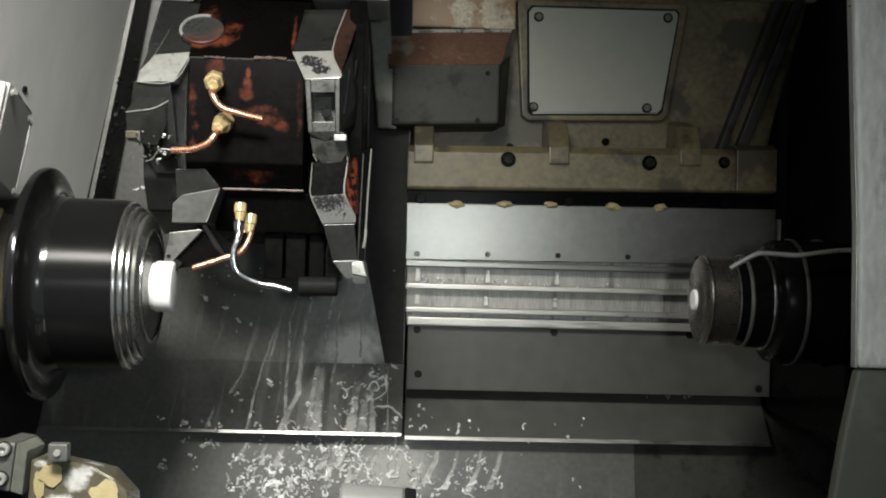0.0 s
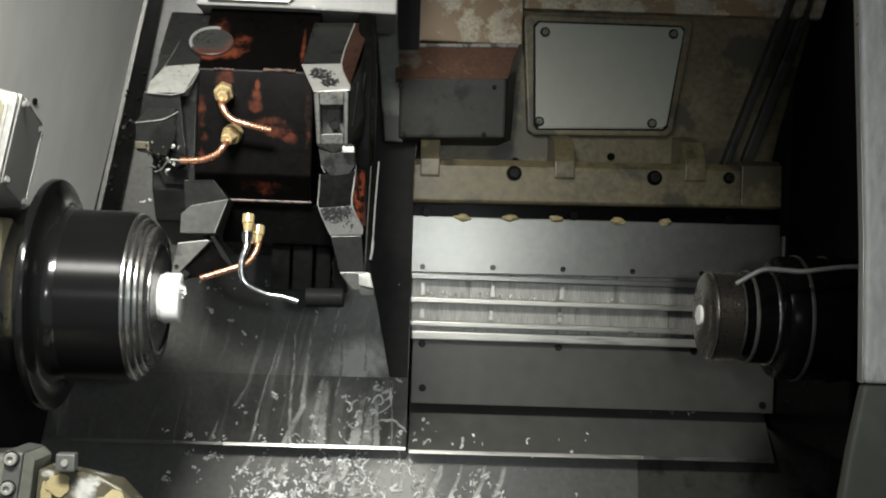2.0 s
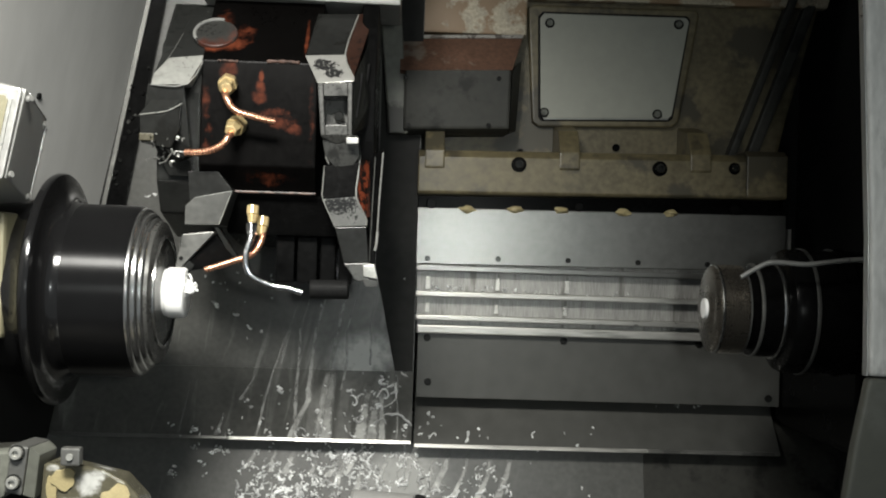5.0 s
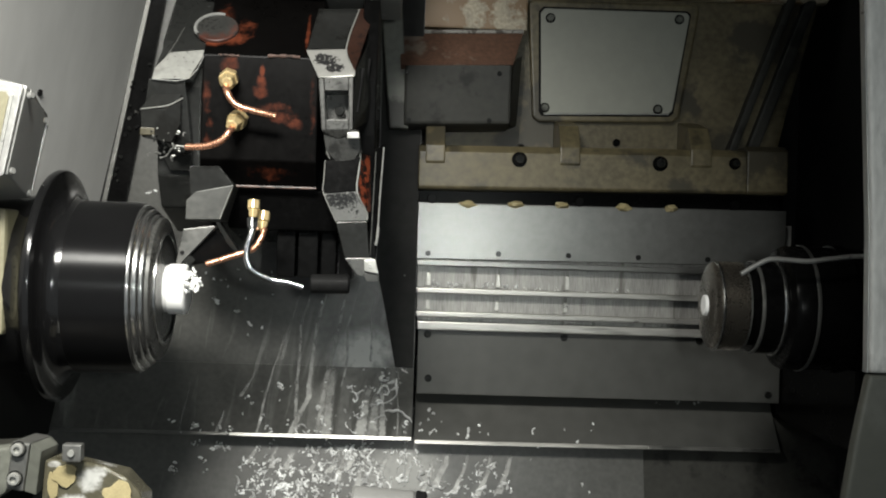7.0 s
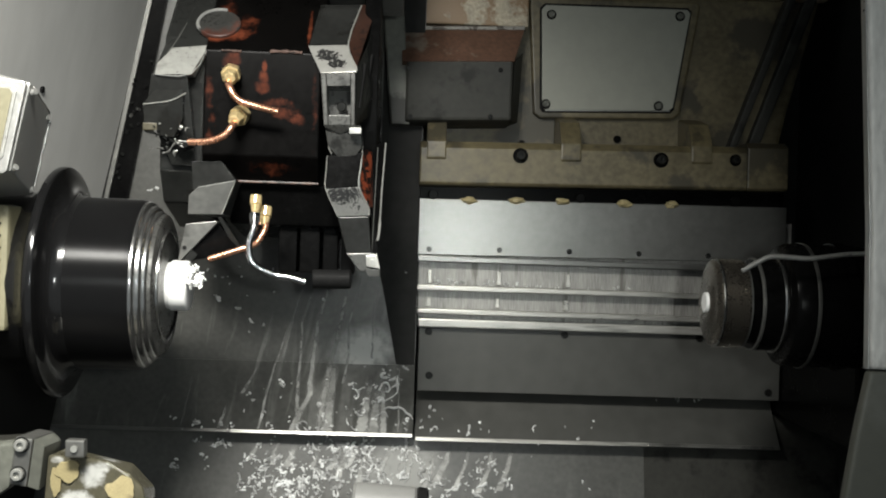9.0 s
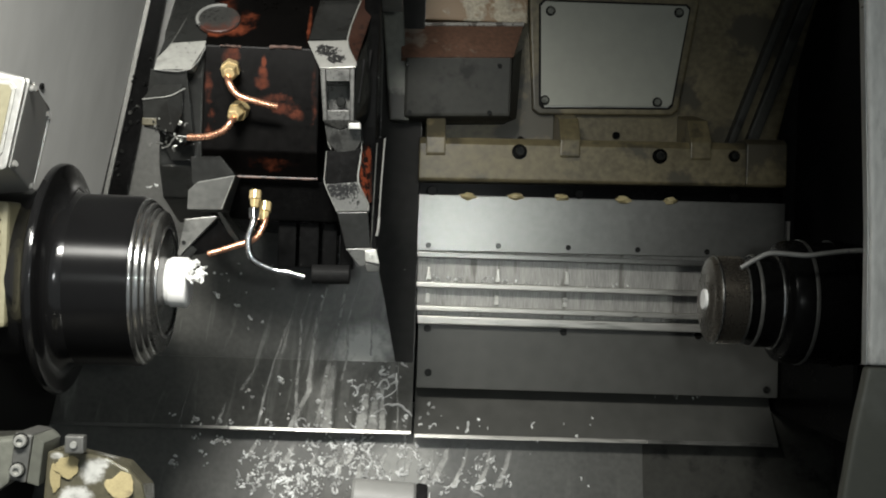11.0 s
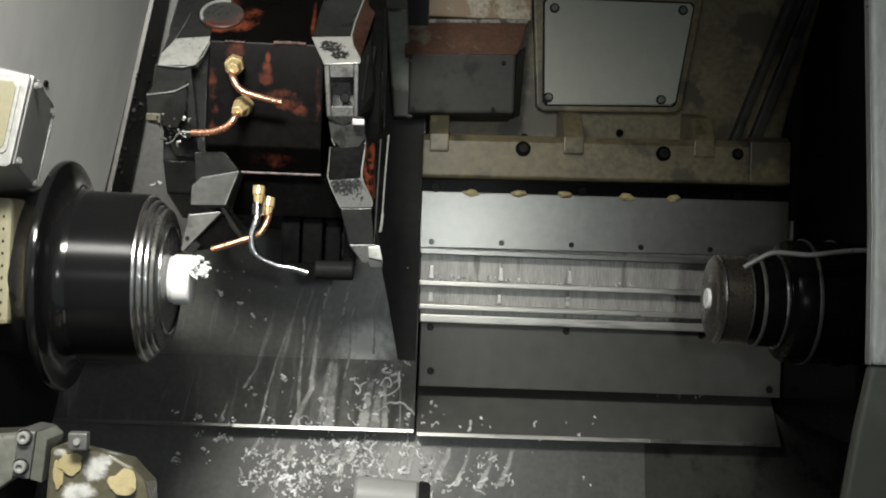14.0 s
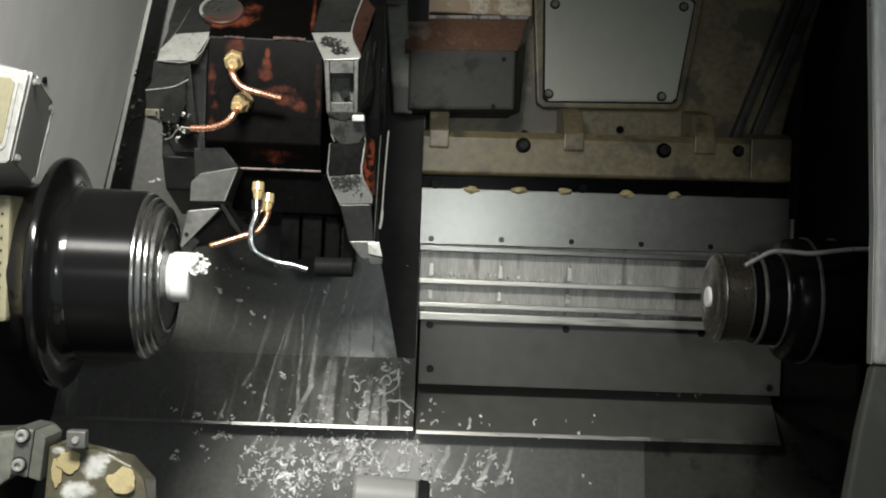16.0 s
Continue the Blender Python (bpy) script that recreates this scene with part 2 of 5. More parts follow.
M_PANEL = mat("grey_green_panel_paint", (0.30, 0.305, 0.262), 0.45, 0.0, 0.07, 7, (0.25, 0.26, 0.23), 0.25, 0.02)
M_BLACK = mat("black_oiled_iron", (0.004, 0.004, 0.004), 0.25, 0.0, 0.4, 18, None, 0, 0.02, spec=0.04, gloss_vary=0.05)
M_VOID = mat("plain_near_black", (0.024, 0.024, 0.023), 0.6, 0.0, 0.3, 8, None, 0, 0.05, spec=0.1)
TURRET = (-0.19, 0.2)
M_DRUM = patched("black_drum_with_rubbed_red_primer", (0.0022, 0.002, 0.0019), (0.105, 0.027, 0.013), (
    (-0.1885, 0.262, 0.004, 0.012, 0.52), (-0.1890, 0.248, 0.008, 0.012, 0.55), (-0.1890, 0.236, 0.013, 0.012, 0.55), (-0.172, 0.218, 0.024, 0.010, 0.40), (-0.160, 0.206, 0.028, 0.011, 0.42), (-0.146, 0.198, 0.014, 0.010, 0.46), (-0.2293, 0.266, 0.014, 0.018, 0.52),
    (-0.256, 0.225, 0.008, 0.03, 0.36), (-0.252, 0.185, 0.010, 0.03, 0.32), (-0.250, 0.303, 0.020, 0.012, 0.6), (-0.228, 0.306, 0.022, 0.014, 0.48), (-0.215, 0.322, 0.022, 0.018, 0.36), (-0.136, 0.318, 0.0035, 0.035, 0.55), (-0.178, 0.136, 0.04, 0.012, 0.34), (-0.245, 0.34, 0.02, 0.02, 0.4), (-0.125, 0.22, 0.006, 0.06, 0.30)),
    0.3, 0.0, 0.04, 60.0, TURRET, 0.72, 0.42)
M_WORN = patched("flaked_black_on_bare_steel", (0.40, 0.395, 0.37), (0.012, 0.012, 0.012), ((-0.108, 0.278, 0.024, 0.013, 0.52), (-0.098, 0.268, 0.018, 0.010, 0.54), (-0.116, 0.283, 0.014, 0.007, 0.52)), 0.33, 0.5, 0.5, 250.0, TURRET, 0.9, 0.04, 0.4, 0.12)
M_BOSS = patched("grey_boss_with_red_primer", (0.05, 0.05, 0.047), (0.09, 0.027, 0.016), ((-0.25, 0.302, 0.04, 0.016, 0.55), (-0.232, 0.32, 0.016, 0.03, 0.40)), 0.3, 0.4, 0.4, 90.0, TURRET, 0.78, 0.3)
M_WORNDARK = patched("flaked_dull_steel", (0.2, 0.2, 0.19), (0.012, 0.012, 0.012), ((-0.085, 0.106, 0.04, 0.022, 0.5), (-0.07, 0.09, 0.02, 0.012, 0.40)), 0.36, 0.4, 0.5, 260.0, TURRET, 0.9, 0.06, 0.4, 0.15)
M_SCRAPED = mat("scraped_dirty_edge", (0.2, 0.19, 0.17), 0.45, 0.2, 0.4, 90, (0.05, 0.04, 0.03), 0.45, 0.1)
M_REDFLANK = patched("red_flank_with_black_flakes", (0.15, 0.034, 0.016), (0.010, 0.007, 0.006), ((-0.06, 0.14, 0.05, 0.08, 0.39),), 0.4, 0.0, 0.2, 120.0, TURRET, 0.86, 0.06)
M_BROWNFLANK = patched("rubbed_red_brown_flank", (0.035, 0.016, 0.011), (0.010, 0.007, 0.006), ((-0.06, 0.3, 0.05, 0.1, 0.34),), 0.35, 0.0, 0.3, 120.0, TURRET, 0.86, 0.1)
M_PINK = mat("rubbed_pinkish_edge", (0.10, 0.062, 0.05), 0.45, 0.0, 0.4, 160, (0.012, 0.010, 0.009), 0.5, 0.1)
M_PLASTIC = mat("pale_grey_plastic", (0.22, 0.22, 0.21), 0.5, 0.0, 0.06, 12, None, 0, 0.02)
M_COLLAR = mat("brownish_oiled_steel", (0.13, 0.118, 0.1), 0.3, 0.8, 0.06, 40, None, 0, 0.0)
M_STEEL = mat("bare_tool_steel", (0.37, 0.37, 0.345), 0.34, 0.45, 0.15, 22, (0.27, 0.27, 0.25), 0.3, 0.03)
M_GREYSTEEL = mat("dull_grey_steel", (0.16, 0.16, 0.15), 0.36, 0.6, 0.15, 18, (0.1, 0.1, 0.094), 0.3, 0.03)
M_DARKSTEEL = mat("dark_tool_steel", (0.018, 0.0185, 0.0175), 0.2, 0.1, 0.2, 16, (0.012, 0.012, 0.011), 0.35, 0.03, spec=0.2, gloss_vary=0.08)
M_SOCKET = mat("grey_oiled_tool_block", (0.07, 0.07, 0.066), 0.3, 0.4, 0.2, 30, (0.035, 0.035, 0.033), 0.3, 0.03, spec=0.4)
M_CHUCK = mat("black_glossy_chuck_steel", (0.006, 0.006, 0.0062), 0.12, 0.0, 0.1, 12, None, 0, 0.0, spec=0.4, gloss_vary=0.02)
M_CHUCKBODY = mat("black_turned_chuck_steel", (0.005, 0.005, 0.0052), 0.38, 0.0, 0.1, 12, None, 0, 0.0, spec=0.22, gloss_vary=0.02)
turned_grain(M_CHUCKBODY, 1.0)
M_RING = mat("turned_steel_ring", (0.4, 0.4, 0.39), 0.2, 0.95, 0.1, 16, None, 0, 0.0, gloss_vary=0.03)
M_COPPER = mat("bright_copper_tube", (0.75, 0.38, 0.24), 0.28, 0.9, 0.12, 40, (0.5, 0.22, 0.12), 0.15, 0.05)
M_BRASS = mat("brass_fitting", (0.72, 0.56, 0.29), 0.33, 0.6, 0.15, 60, (0.45, 0.33, 0.15), 0.2, 0.05)
M_BRASSY = mat("yellowed_steel", (0.06, 0.053, 0.032), 0.35, 0.2, 0.3, 90, None, 0, 0.05)
M_CHROME = mat("bright_steel_tube", (0.75, 0.75, 0.76), 0.2, 1.0, 0.1, 60, None, 0, 0.05)
M_WHITE = mat("white_plastic_stock", (0.9, 0.9, 0.88), 0.45, 0.0, 0.03, 40, None, 0, 0.05)
M_CHIP = mat("pale_curled_swarf", (0.8, 0.81, 0.8), 0.38, 0.1, 0.2, 90, None, 0, 0.1)
island_shades(M_CHIP, (0.3, 0.3, 0.295), (0.95, 0.96, 0.95))
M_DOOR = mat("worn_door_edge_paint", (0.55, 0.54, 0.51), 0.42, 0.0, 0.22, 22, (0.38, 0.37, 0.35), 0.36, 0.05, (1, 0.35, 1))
# lower leaf, much darker than the upper leaf's colour
M_DOORLOW = mat("darker_olive_grey_leaf", (0.075, 0.075, 0.061), 0.45, 0.0, 0.1, 9, (0.1, 0.1, 0.085), 0.2, 0.04)
M_BOX = mat("scuffed_grey_box_paint", (0.3, 0.3, 0.285), 0.45, 0.0, 0.12, 30, (0.5, 0.5, 0.48), 0.12, 0.05)
# pale spots are wear, except the painted highlight at v -0.228
M_OLIVE = patched("worn_khaki_arm_with_glint", (0.10, 0.092, 0.062), (0.55, 0.55, 0.52), ((-0.327, -0.200, 0.018, 0.018, 0.6), (-0.345, -0.228, 0.026, 0.014, 0.6), (-0.318, -0.192, 0.014, 0.01, 0.55), (-0.366, -0.186, 0.01, 0.006, 0.5)), 0.22, 0.2, 0.5, 55.0, (-0.36, -0.2), 0.8, 0.35, 0.2)
M_IVORY = mat("ivory_label_panel", (0.18, 0.167, 0.105), 0.5, 0.0, 0.1, 20, None, 0, 0.05)
M_LID = mat("brushed_aluminium_edge", (0.36, 0.36, 0.345), 0.35, 0.5, 0.12, 30, None, 0, 0.03)
M_RUN = mat("dried_coolant", (0.42, 0.42, 0.40), 0.4, 0.0, 0.3, 70, None, 0, 0.05)
soft_film(M_RUN)
M_GREASE = mat("dried_yellow_grease", (0.34, 0.285, 0.15), 0.5, 0.0, 0.2, 60, (0.22, 0.18, 0.1), 0.25, 0.2)
M_RUBBER = mat("black_rubber", (0.012, 0.012, 0.012), 0.55, 0.0, 0.3, 30, None, 0, 0.05, spec=0.06)
M_FLOOR = mat("grey_workshop_concrete", (0.25, 0.25, 0.24), 0.7, 0.0, 0.2, 3, (0.16, 0.16, 0.15), 0.3, 0.2)


# ---- builders ----
def thing(name, origin, label, category, group="", kind=""):
    """An Empty on the bed frame that parents its parts; the parts are modelled in bed coordinates."""
    ob = new(name)
    ob.empty_display_size = 0.05
    ob.matrix_world = BED @ pose(*origin)
    ob["base"] = origin
    return tagged(ob, label, category, group, kind)


def base_of(ob):
    while ob is not None:
        if "base" in ob:
            return Vector(ob["base"])
        ob = ob.parent
    return Vector((0, 0, 0))


def part(name, bm, material, parent, label="", smooth=False):
    shift = base_of(parent)
    bmesh.ops.translate(bm, verts=bm.verts, vec=-shift)
    bmesh.ops.recalc_face_normals(bm, faces=bm.faces)
    me = bpy.data.meshes.new(name)
    bm.to_mesh(me)
    bm.free()
    if smooth:
        for p in me.polygons:
            p.use_smooth = True
        me.set_sharp_from_angle(angle=radians(35))
    me.materials.append(material)
    ob = new(name, me)
    if parent is not None:
        ob.parent = parent
    else:
        ob.matrix_world = BED
    return tagged(ob, label)


def structure(name, bm, material, label, category):
    ob = part(name, bm, material, None, label)
    return tagged(ob, label, category, "", "structure")


def bevel(bm, r, seg=2):
    if r > 0:
        bmesh.ops.bevel(bm, geom=[e for e in bm.edges if len(e.link_faces) == 2 and e.calc_face_angle(0) > 0.5], offset=r, segments=seg, affect="EDGES", profile=0.6, clamp_overlap=True)
    return bm


def box(u0, u1, v0, v1, w0, w1, r=0.0015, seg=2):
    bm = bmesh.new()
    bmesh.ops.create_cube(bm, size=1)
    for v in bm.verts:
        v.co = ((u0 + u1) / 2 + v.co.x * (u1 - u0), (v0 + v1) / 2 + v.co.y * (v1 - v0), (w0 + w1) / 2 + v.co.z * (w1 - w0))
    return bevel(bm, r, seg)


def prism(poly, axis, a, b, r=0.0015, seg=2):
    """Extrude a polygon along an axis: 'u' takes (v, w), 'v' takes (u, w), 'w' takes (u, v) points."""
    put = {"u": lambda p, q: (q, p[0], p[1]), "v": lambda p, q: (p[0], q, p[1]), "w": lambda p, q: (p[0], p[1], q)}[axis]
    bm = bmesh.new()
    lo, hi = [bm.verts.new(put(p, a)) for p in poly], [bm.verts.new(put(p, b)) for p in poly]
    bm.faces.new(lo)
    bm.faces.new(hi[::-1])
    for i in range(len(poly)):
        j = (i + 1) % len(poly)
        bm.faces.new((lo[j], lo[i], hi[i], hi[j]))
    bmesh.ops.recalc_face_normals(bm, faces=bm.faces)
    return bevel(bm, r, seg)


def skew(bm, k, u0=0.0):
    """Lean a solid so that it climbs by k along u."""
    for v in bm.verts:
        v.co.y += k * (v.co.x - u0)
    return bm


def hull(points, r=0.0012):
    """A convex solid round a few corners, with softened edges."""
    bm = bmesh.new()
    for p in points:
        bm.verts.new(p)
    bmesh.ops.convex_hull(bm, input=bm.verts)
    bmesh.ops.dissolve_limit(bm, angle_limit=0.02, verts=bm.verts, edges=bm.edges)
    bmesh.ops.recalc_face_normals(bm, faces=bm.faces)
    return bevel(bm, r)


def block(front, back=-0.1, r=0.0010):
    """A convex block from the corners of its front face back to one depth."""
    return hull([*front, *[(u, v, back) for u, v, w in front]], r)


def turned(profile, v=AXIS, w=0.0, seg=72):
    """A body turned about a line along u, from (u, radius) points."""
    bm = bmesh.new()
    rings = []
    for u, r in profile:
        if r <= 1e-6:
            rings.append([bm.verts.new((u, v, w))])
        else:
            rings.append([bm.verts.new((u, v + r * math.cos(2 * math.pi * i / seg), w + r * math.sin(2 * math.pi * i / seg))) for i in range(seg)])
    for a, b in zip(rings, rings[1:]):
        for i in range(seg):
            j = (i + 1) % seg
            if len(a) > 1 and len(b) > 1:
                bm.faces.new((a[i], a[j], b[j], b[i]))
            elif len(a) > 1:
                bm.faces.new((a[i], a[j], b[0]))
            elif len(b) > 1:
                bm.faces.new((a[0], b[j], b[i]))
    return bm


def peg(p, d, r, sides=16, r2=None, chamfer=0.0):
    """A round or many-sided peg from p along d."""
    p, d = Vector(p), Vector(d)
    bm = bmesh.new()
    bmesh.ops.create_cone(bm, cap_ends=True, segments=sides, radius1=r, radius2=r if r2 is None else r2, depth=d.length)
    bmesh.ops.transform(bm, verts=bm.verts, matrix=Matrix.Translation(p + d / 2) @ d.to_track_quat("Z", "Y").to_matrix().to_4x4())
    return bevel(bm, chamfer, 1) if chamfer else bm


def tube(points, r, sides=14, steps=8, wobble=0.0):
    """A bent pipe through a few points, with an open bore at its end."""
    pts = [Vector(p) for p in points]
    line = []
    for i in range(len(pts) - 1):
        a, b, c, d = pts[max(i - 1, 0)], pts[i], pts[i + 1], pts[min(i + 2, len(pts) - 1)]
        for k in range(steps):
            t = k / steps
            line.append(0.5 * (2 * b + (c - a) * t + (2 * a - 5 * b + 4 * c - d) * t * t + (3 * b - a - 3 * c + d) * t ** 3))
    line.append(pts[-1])
    bm = bmesh.new()
    rings, side = [], None
    for i, p in enumerate(line):
        d = (line[min(i + 1, len(line) - 1)] - line[max(i - 1, 0)]).normalized()
        side = (d.orthogonal() if side is None else side - d * side.dot(d)).normalized()
        up = d.cross(side)
        rr = r * (1 + wobble * math.sin(i * 1.7))
        rings.append([bm.verts.new(p + rr * (side * math.cos(2 * math.pi * k / sides) + up * math.sin(2 * math.pi * k / sides))) for k in range(sides)])
    d = (line[-1] - line[-2]).normalized()
    rings.append([bm.verts.new(v.co.lerp(line[-1], 0.3)) for v in rings[-1]])
    rings.append([bm.verts.new(v.co - d * r * 2) for v in rings[-1]])
    for a, b in zip(rings, rings[1:]):
        for k in range(sides):
            bm.faces.new((a[k], a[(k + 1) % sides], b[(k + 1) % sides], b[k]))
    bm.faces.new(rings[0][::-1])
    bm.faces.new(rings[-1])
    return bm


def blotch(p, normal, across, along, seed, thick=0.0004, ragged=1.0):
    """A thin flake of paint or dirt with a ragged outline, lying on a face."""
    rng = random.Random(seed)
    n = Vector(normal).normalized()
    x = Vector((1, 0, 0))
    y = n.cross(x).normalized()
    bm = bmesh.new()
    count, ring, low = 30, [], []
    wave = [rng.uniform(0, 6.28) for _ in range(4)]
    for i in range(count):
        a = 2 * math.pi * i / count
        r = 1 + ragged * (0.22 * math.sin(2 * a + wave[0]) + 0.18 * math.sin(3 * a + wave[1]) + 0.14 * math.sin(5 * a + wave[2]) + 0.1 * math.sin(9 * a + wave[3]) + rng.uniform(-0.08, 0.08))
        q = Vector(p) + x * (across * r * math.cos(a)) + y * (along * r * math.sin(a))
        ring.append(bm.verts.new(q + n * thick))
        low.append(bm.verts.new(q - n * thick))
    top = bm.verts.new(Vector(p) + n * thick)
    for i in range(count):
        j = (i + 1) % count
        bm.faces.new((ring[i], ring[j], top))
        bm.faces.new((low[i], low[j], ring[j], ring[i]))
    return bm


def join(*bms):
    out = bmesh.new()
    for b in bms:
        me = bpy.data.meshes.new("tmp")
        b.to_mesh(me)
        b.free()
        out.from_mesh(me)
        bpy.data.meshes.remove(me)
    return out


def cap_screw(parent, u, v, w, r, h=0.006, material=None, label="", name="screw"):
    """A socket-head screw that stands on a face towards the door."""
    bm = turned([(0, r), (h * 0.8, r), (h, r * 0.85), (h, r * 0.5), (h * 0.4, r * 0.45), (h * 0.4, 0)], 0, 0, 14)
    bmesh.ops.transform(bm, verts=bm.verts, matrix=Matrix.Translation((u, v, w)) @ Matrix.Rotation(radians(-90), 4, "Y"))
    return part(name, bm, material or M_DARKSTEEL, parent, label, True)


def curl(rng, size, r):
    """One curled sliver of swarf, lying flat."""
    n = rng.randint(5, 9)
    turn, k, pts = rng.uniform(0, 6.28), rng.uniform(-0.7, 0.7), []
    x = y = 0.0
    for i in range(n):
        pts.append((x, y, r * 0.6 + r * rng.uniform(0, 0.8)))
        x, y = x + math.cos(turn) * size / n, y + math.sin(turn) * size / n
        turn += k + rng.uniform(-0.8, 0.8)
    return pts


def swarf(name, spots, place, seed, label, parent=None):
    """Many curls in one mesh. spots: (u, v, spread u, spread v, count, size)."""
    rng = random.Random(seed)
    verts, faces = [], []
    for su, sv, du, dv, count, size in spots:
        clumps = [(su + rng.uniform(-du, du), sv + rng.uniform(-dv, dv)) for _ in range(count if count < 30 else count // 4)]
        for _ in range(count):
            cu, cv = rng.choice(clumps)
            cu, cv = cu + rng.gauss(0, size * 0.5), cv + rng.gauss(0, size * 0.5)
            s = size * min(2.2, rng.lognormvariate(-0.5, 0.6))
            r = rng.uniform(0.0005, 0.0016) * (1 + 0.5 * min(1.5, s / size)) if size < 0.02 else rng.uniform(0.0014, 0.0022)
            line = curl(rng, s, r)
            first = len(verts)
            for i, (x, y, h) in enumerate(line):
                q = place(cu + x, cv + y)
                a, b = line[max(i - 1, 0)], line[min(i + 1, len(line) - 1)]
                d = Vector((b[0] - a[0], b[1] - a[1], 0)).normalized()
                taper = r * (0.4 if i in (0, len(line) - 1) else rng.uniform(0.6, 1.35))
                for ox, oh in ((1, 0), (0.4, 1), (-0.4, 1), (-1, 0)):
                    verts.append(q + Vector((-d.y * ox * taper, d.x * ox * taper, h * 0.3 + oh * taper)))
            for i in range(len(line) - 1):
                for k in range(3):
                    p0 = first + i * 4 + k
                    faces.append((p0, p0 + 1, p0 + 5, p0 + 4))
    me = bpy.data.meshes.new(name)
    me.from_pydata([tuple(v) for v in verts], [], faces)
    me.materials.append(M_CHIP)
    ob = new(name, me)
    ob.matrix_world = BED
    return tagged(ob, label, "swarf", "", "stuff")


# ---- enclosure ----
def wall_u(v, w):
    """The headstock wall leans: its u at a height and depth."""
    return -0.466 + 0.199 * (v - 0.11) - 0.2 * (w + 0.33)


def build_enclosure():
    bm = bmesh.new()
    bmesh.ops.create_grid(bm, x_segments=1, y_segments=1, size=8)
    me = bpy.data.meshes.new("floor")
    bm.to_mesh(me)
    bm.free()
    me.materials.append(M_FLOOR)
    tagged(new("floor", me), "grey stained concrete workshop floor under the machine", "floor", "", "structure")
    # the headstock wall goes from grey to near-black below v -0.06
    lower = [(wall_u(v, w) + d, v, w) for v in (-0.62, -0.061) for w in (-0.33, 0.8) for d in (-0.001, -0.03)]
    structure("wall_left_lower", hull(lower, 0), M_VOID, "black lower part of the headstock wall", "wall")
    corners = [(wall_u(v, w) + d, v, w) for v in (-0.06, 0.9) for w in (-0.33, 0.8) for d in (0, -0.03)]
    structure("wall_left", hull(corners, 0), M_WALL, "smooth grey painted headstock wall with faint wipe marks", "wall")
    structure("wall_right", box(0.70, 0.73, -0.62, 0.9, -0.6, 0.8, 0), M_VOID, "black end wall of the enclosure", "wall")
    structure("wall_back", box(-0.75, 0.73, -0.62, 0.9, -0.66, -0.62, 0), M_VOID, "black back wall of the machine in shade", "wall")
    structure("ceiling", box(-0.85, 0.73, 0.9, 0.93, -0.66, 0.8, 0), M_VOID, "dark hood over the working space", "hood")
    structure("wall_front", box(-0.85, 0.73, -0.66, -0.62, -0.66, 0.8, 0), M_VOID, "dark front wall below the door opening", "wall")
    foot = [(0.24, 0.0), (-0.95, 0.0), (-0.99, 0.74), (0.23, 0.05)]
    base = [(0.5 * y + 0.866 * (z - 0.95), -0.866 * y + 0.5 * (z - 0.95)) for y, z in foot]
    structure("machine_base", prism(base, "u", -0.85, 0.73, 0), M_BOX, "plain grey machine base on the floor", "machine base")
    seal = thing("edge_seal", (-0.43, 0.2, -0.325), "black rubber strip along the grey wall", "seal")
    edges = [(0.1811, -0.4848), (0.1837, -0.4783), (0.1581, -0.4467)]
    for name, (k0, c0), (k1, c1), w0, w1, m in (("metal_strip", edges[0], edges[1], -0.329, -0.316, M_GREYSTEEL), ("rubber_strip", edges[1], edges[2], -0.329, -0.319, M_BLACK)):
        pts = [(k * v + c, v, w) for v in (-0.03, 0.8) for k, c in ((k0, c0), (k1, c1)) for w in (w0, w1)]
        part(name, hull(pts, 0.0008), m, seal)
    part("rubber_lip", hull([(edges[0][0] * v + edges[0][1] - d, v, w) for v in (-0.03, 0.8) for d in (0.0005, 0.005) for w in (-0.329, -0.318)], 0.0008), M_RUBBER, seal)
    rng = random.Random(4)
    for i in range(16):
        v = rng.uniform(0.1, 0.33)
        part("stuck_chip", peg((edges[1][0] * v + edges[1][1] + rng.uniform(0.002, 0.024), v, -0.320), (rng.uniform(-.004, .004), rng.uniform(-.004, .004), 0.005), rng.uniform(0.002, 0.0035), 6), rng.choice((M_GREYSTEEL, M_DARKSTEEL, M_RUBBER)), seal)


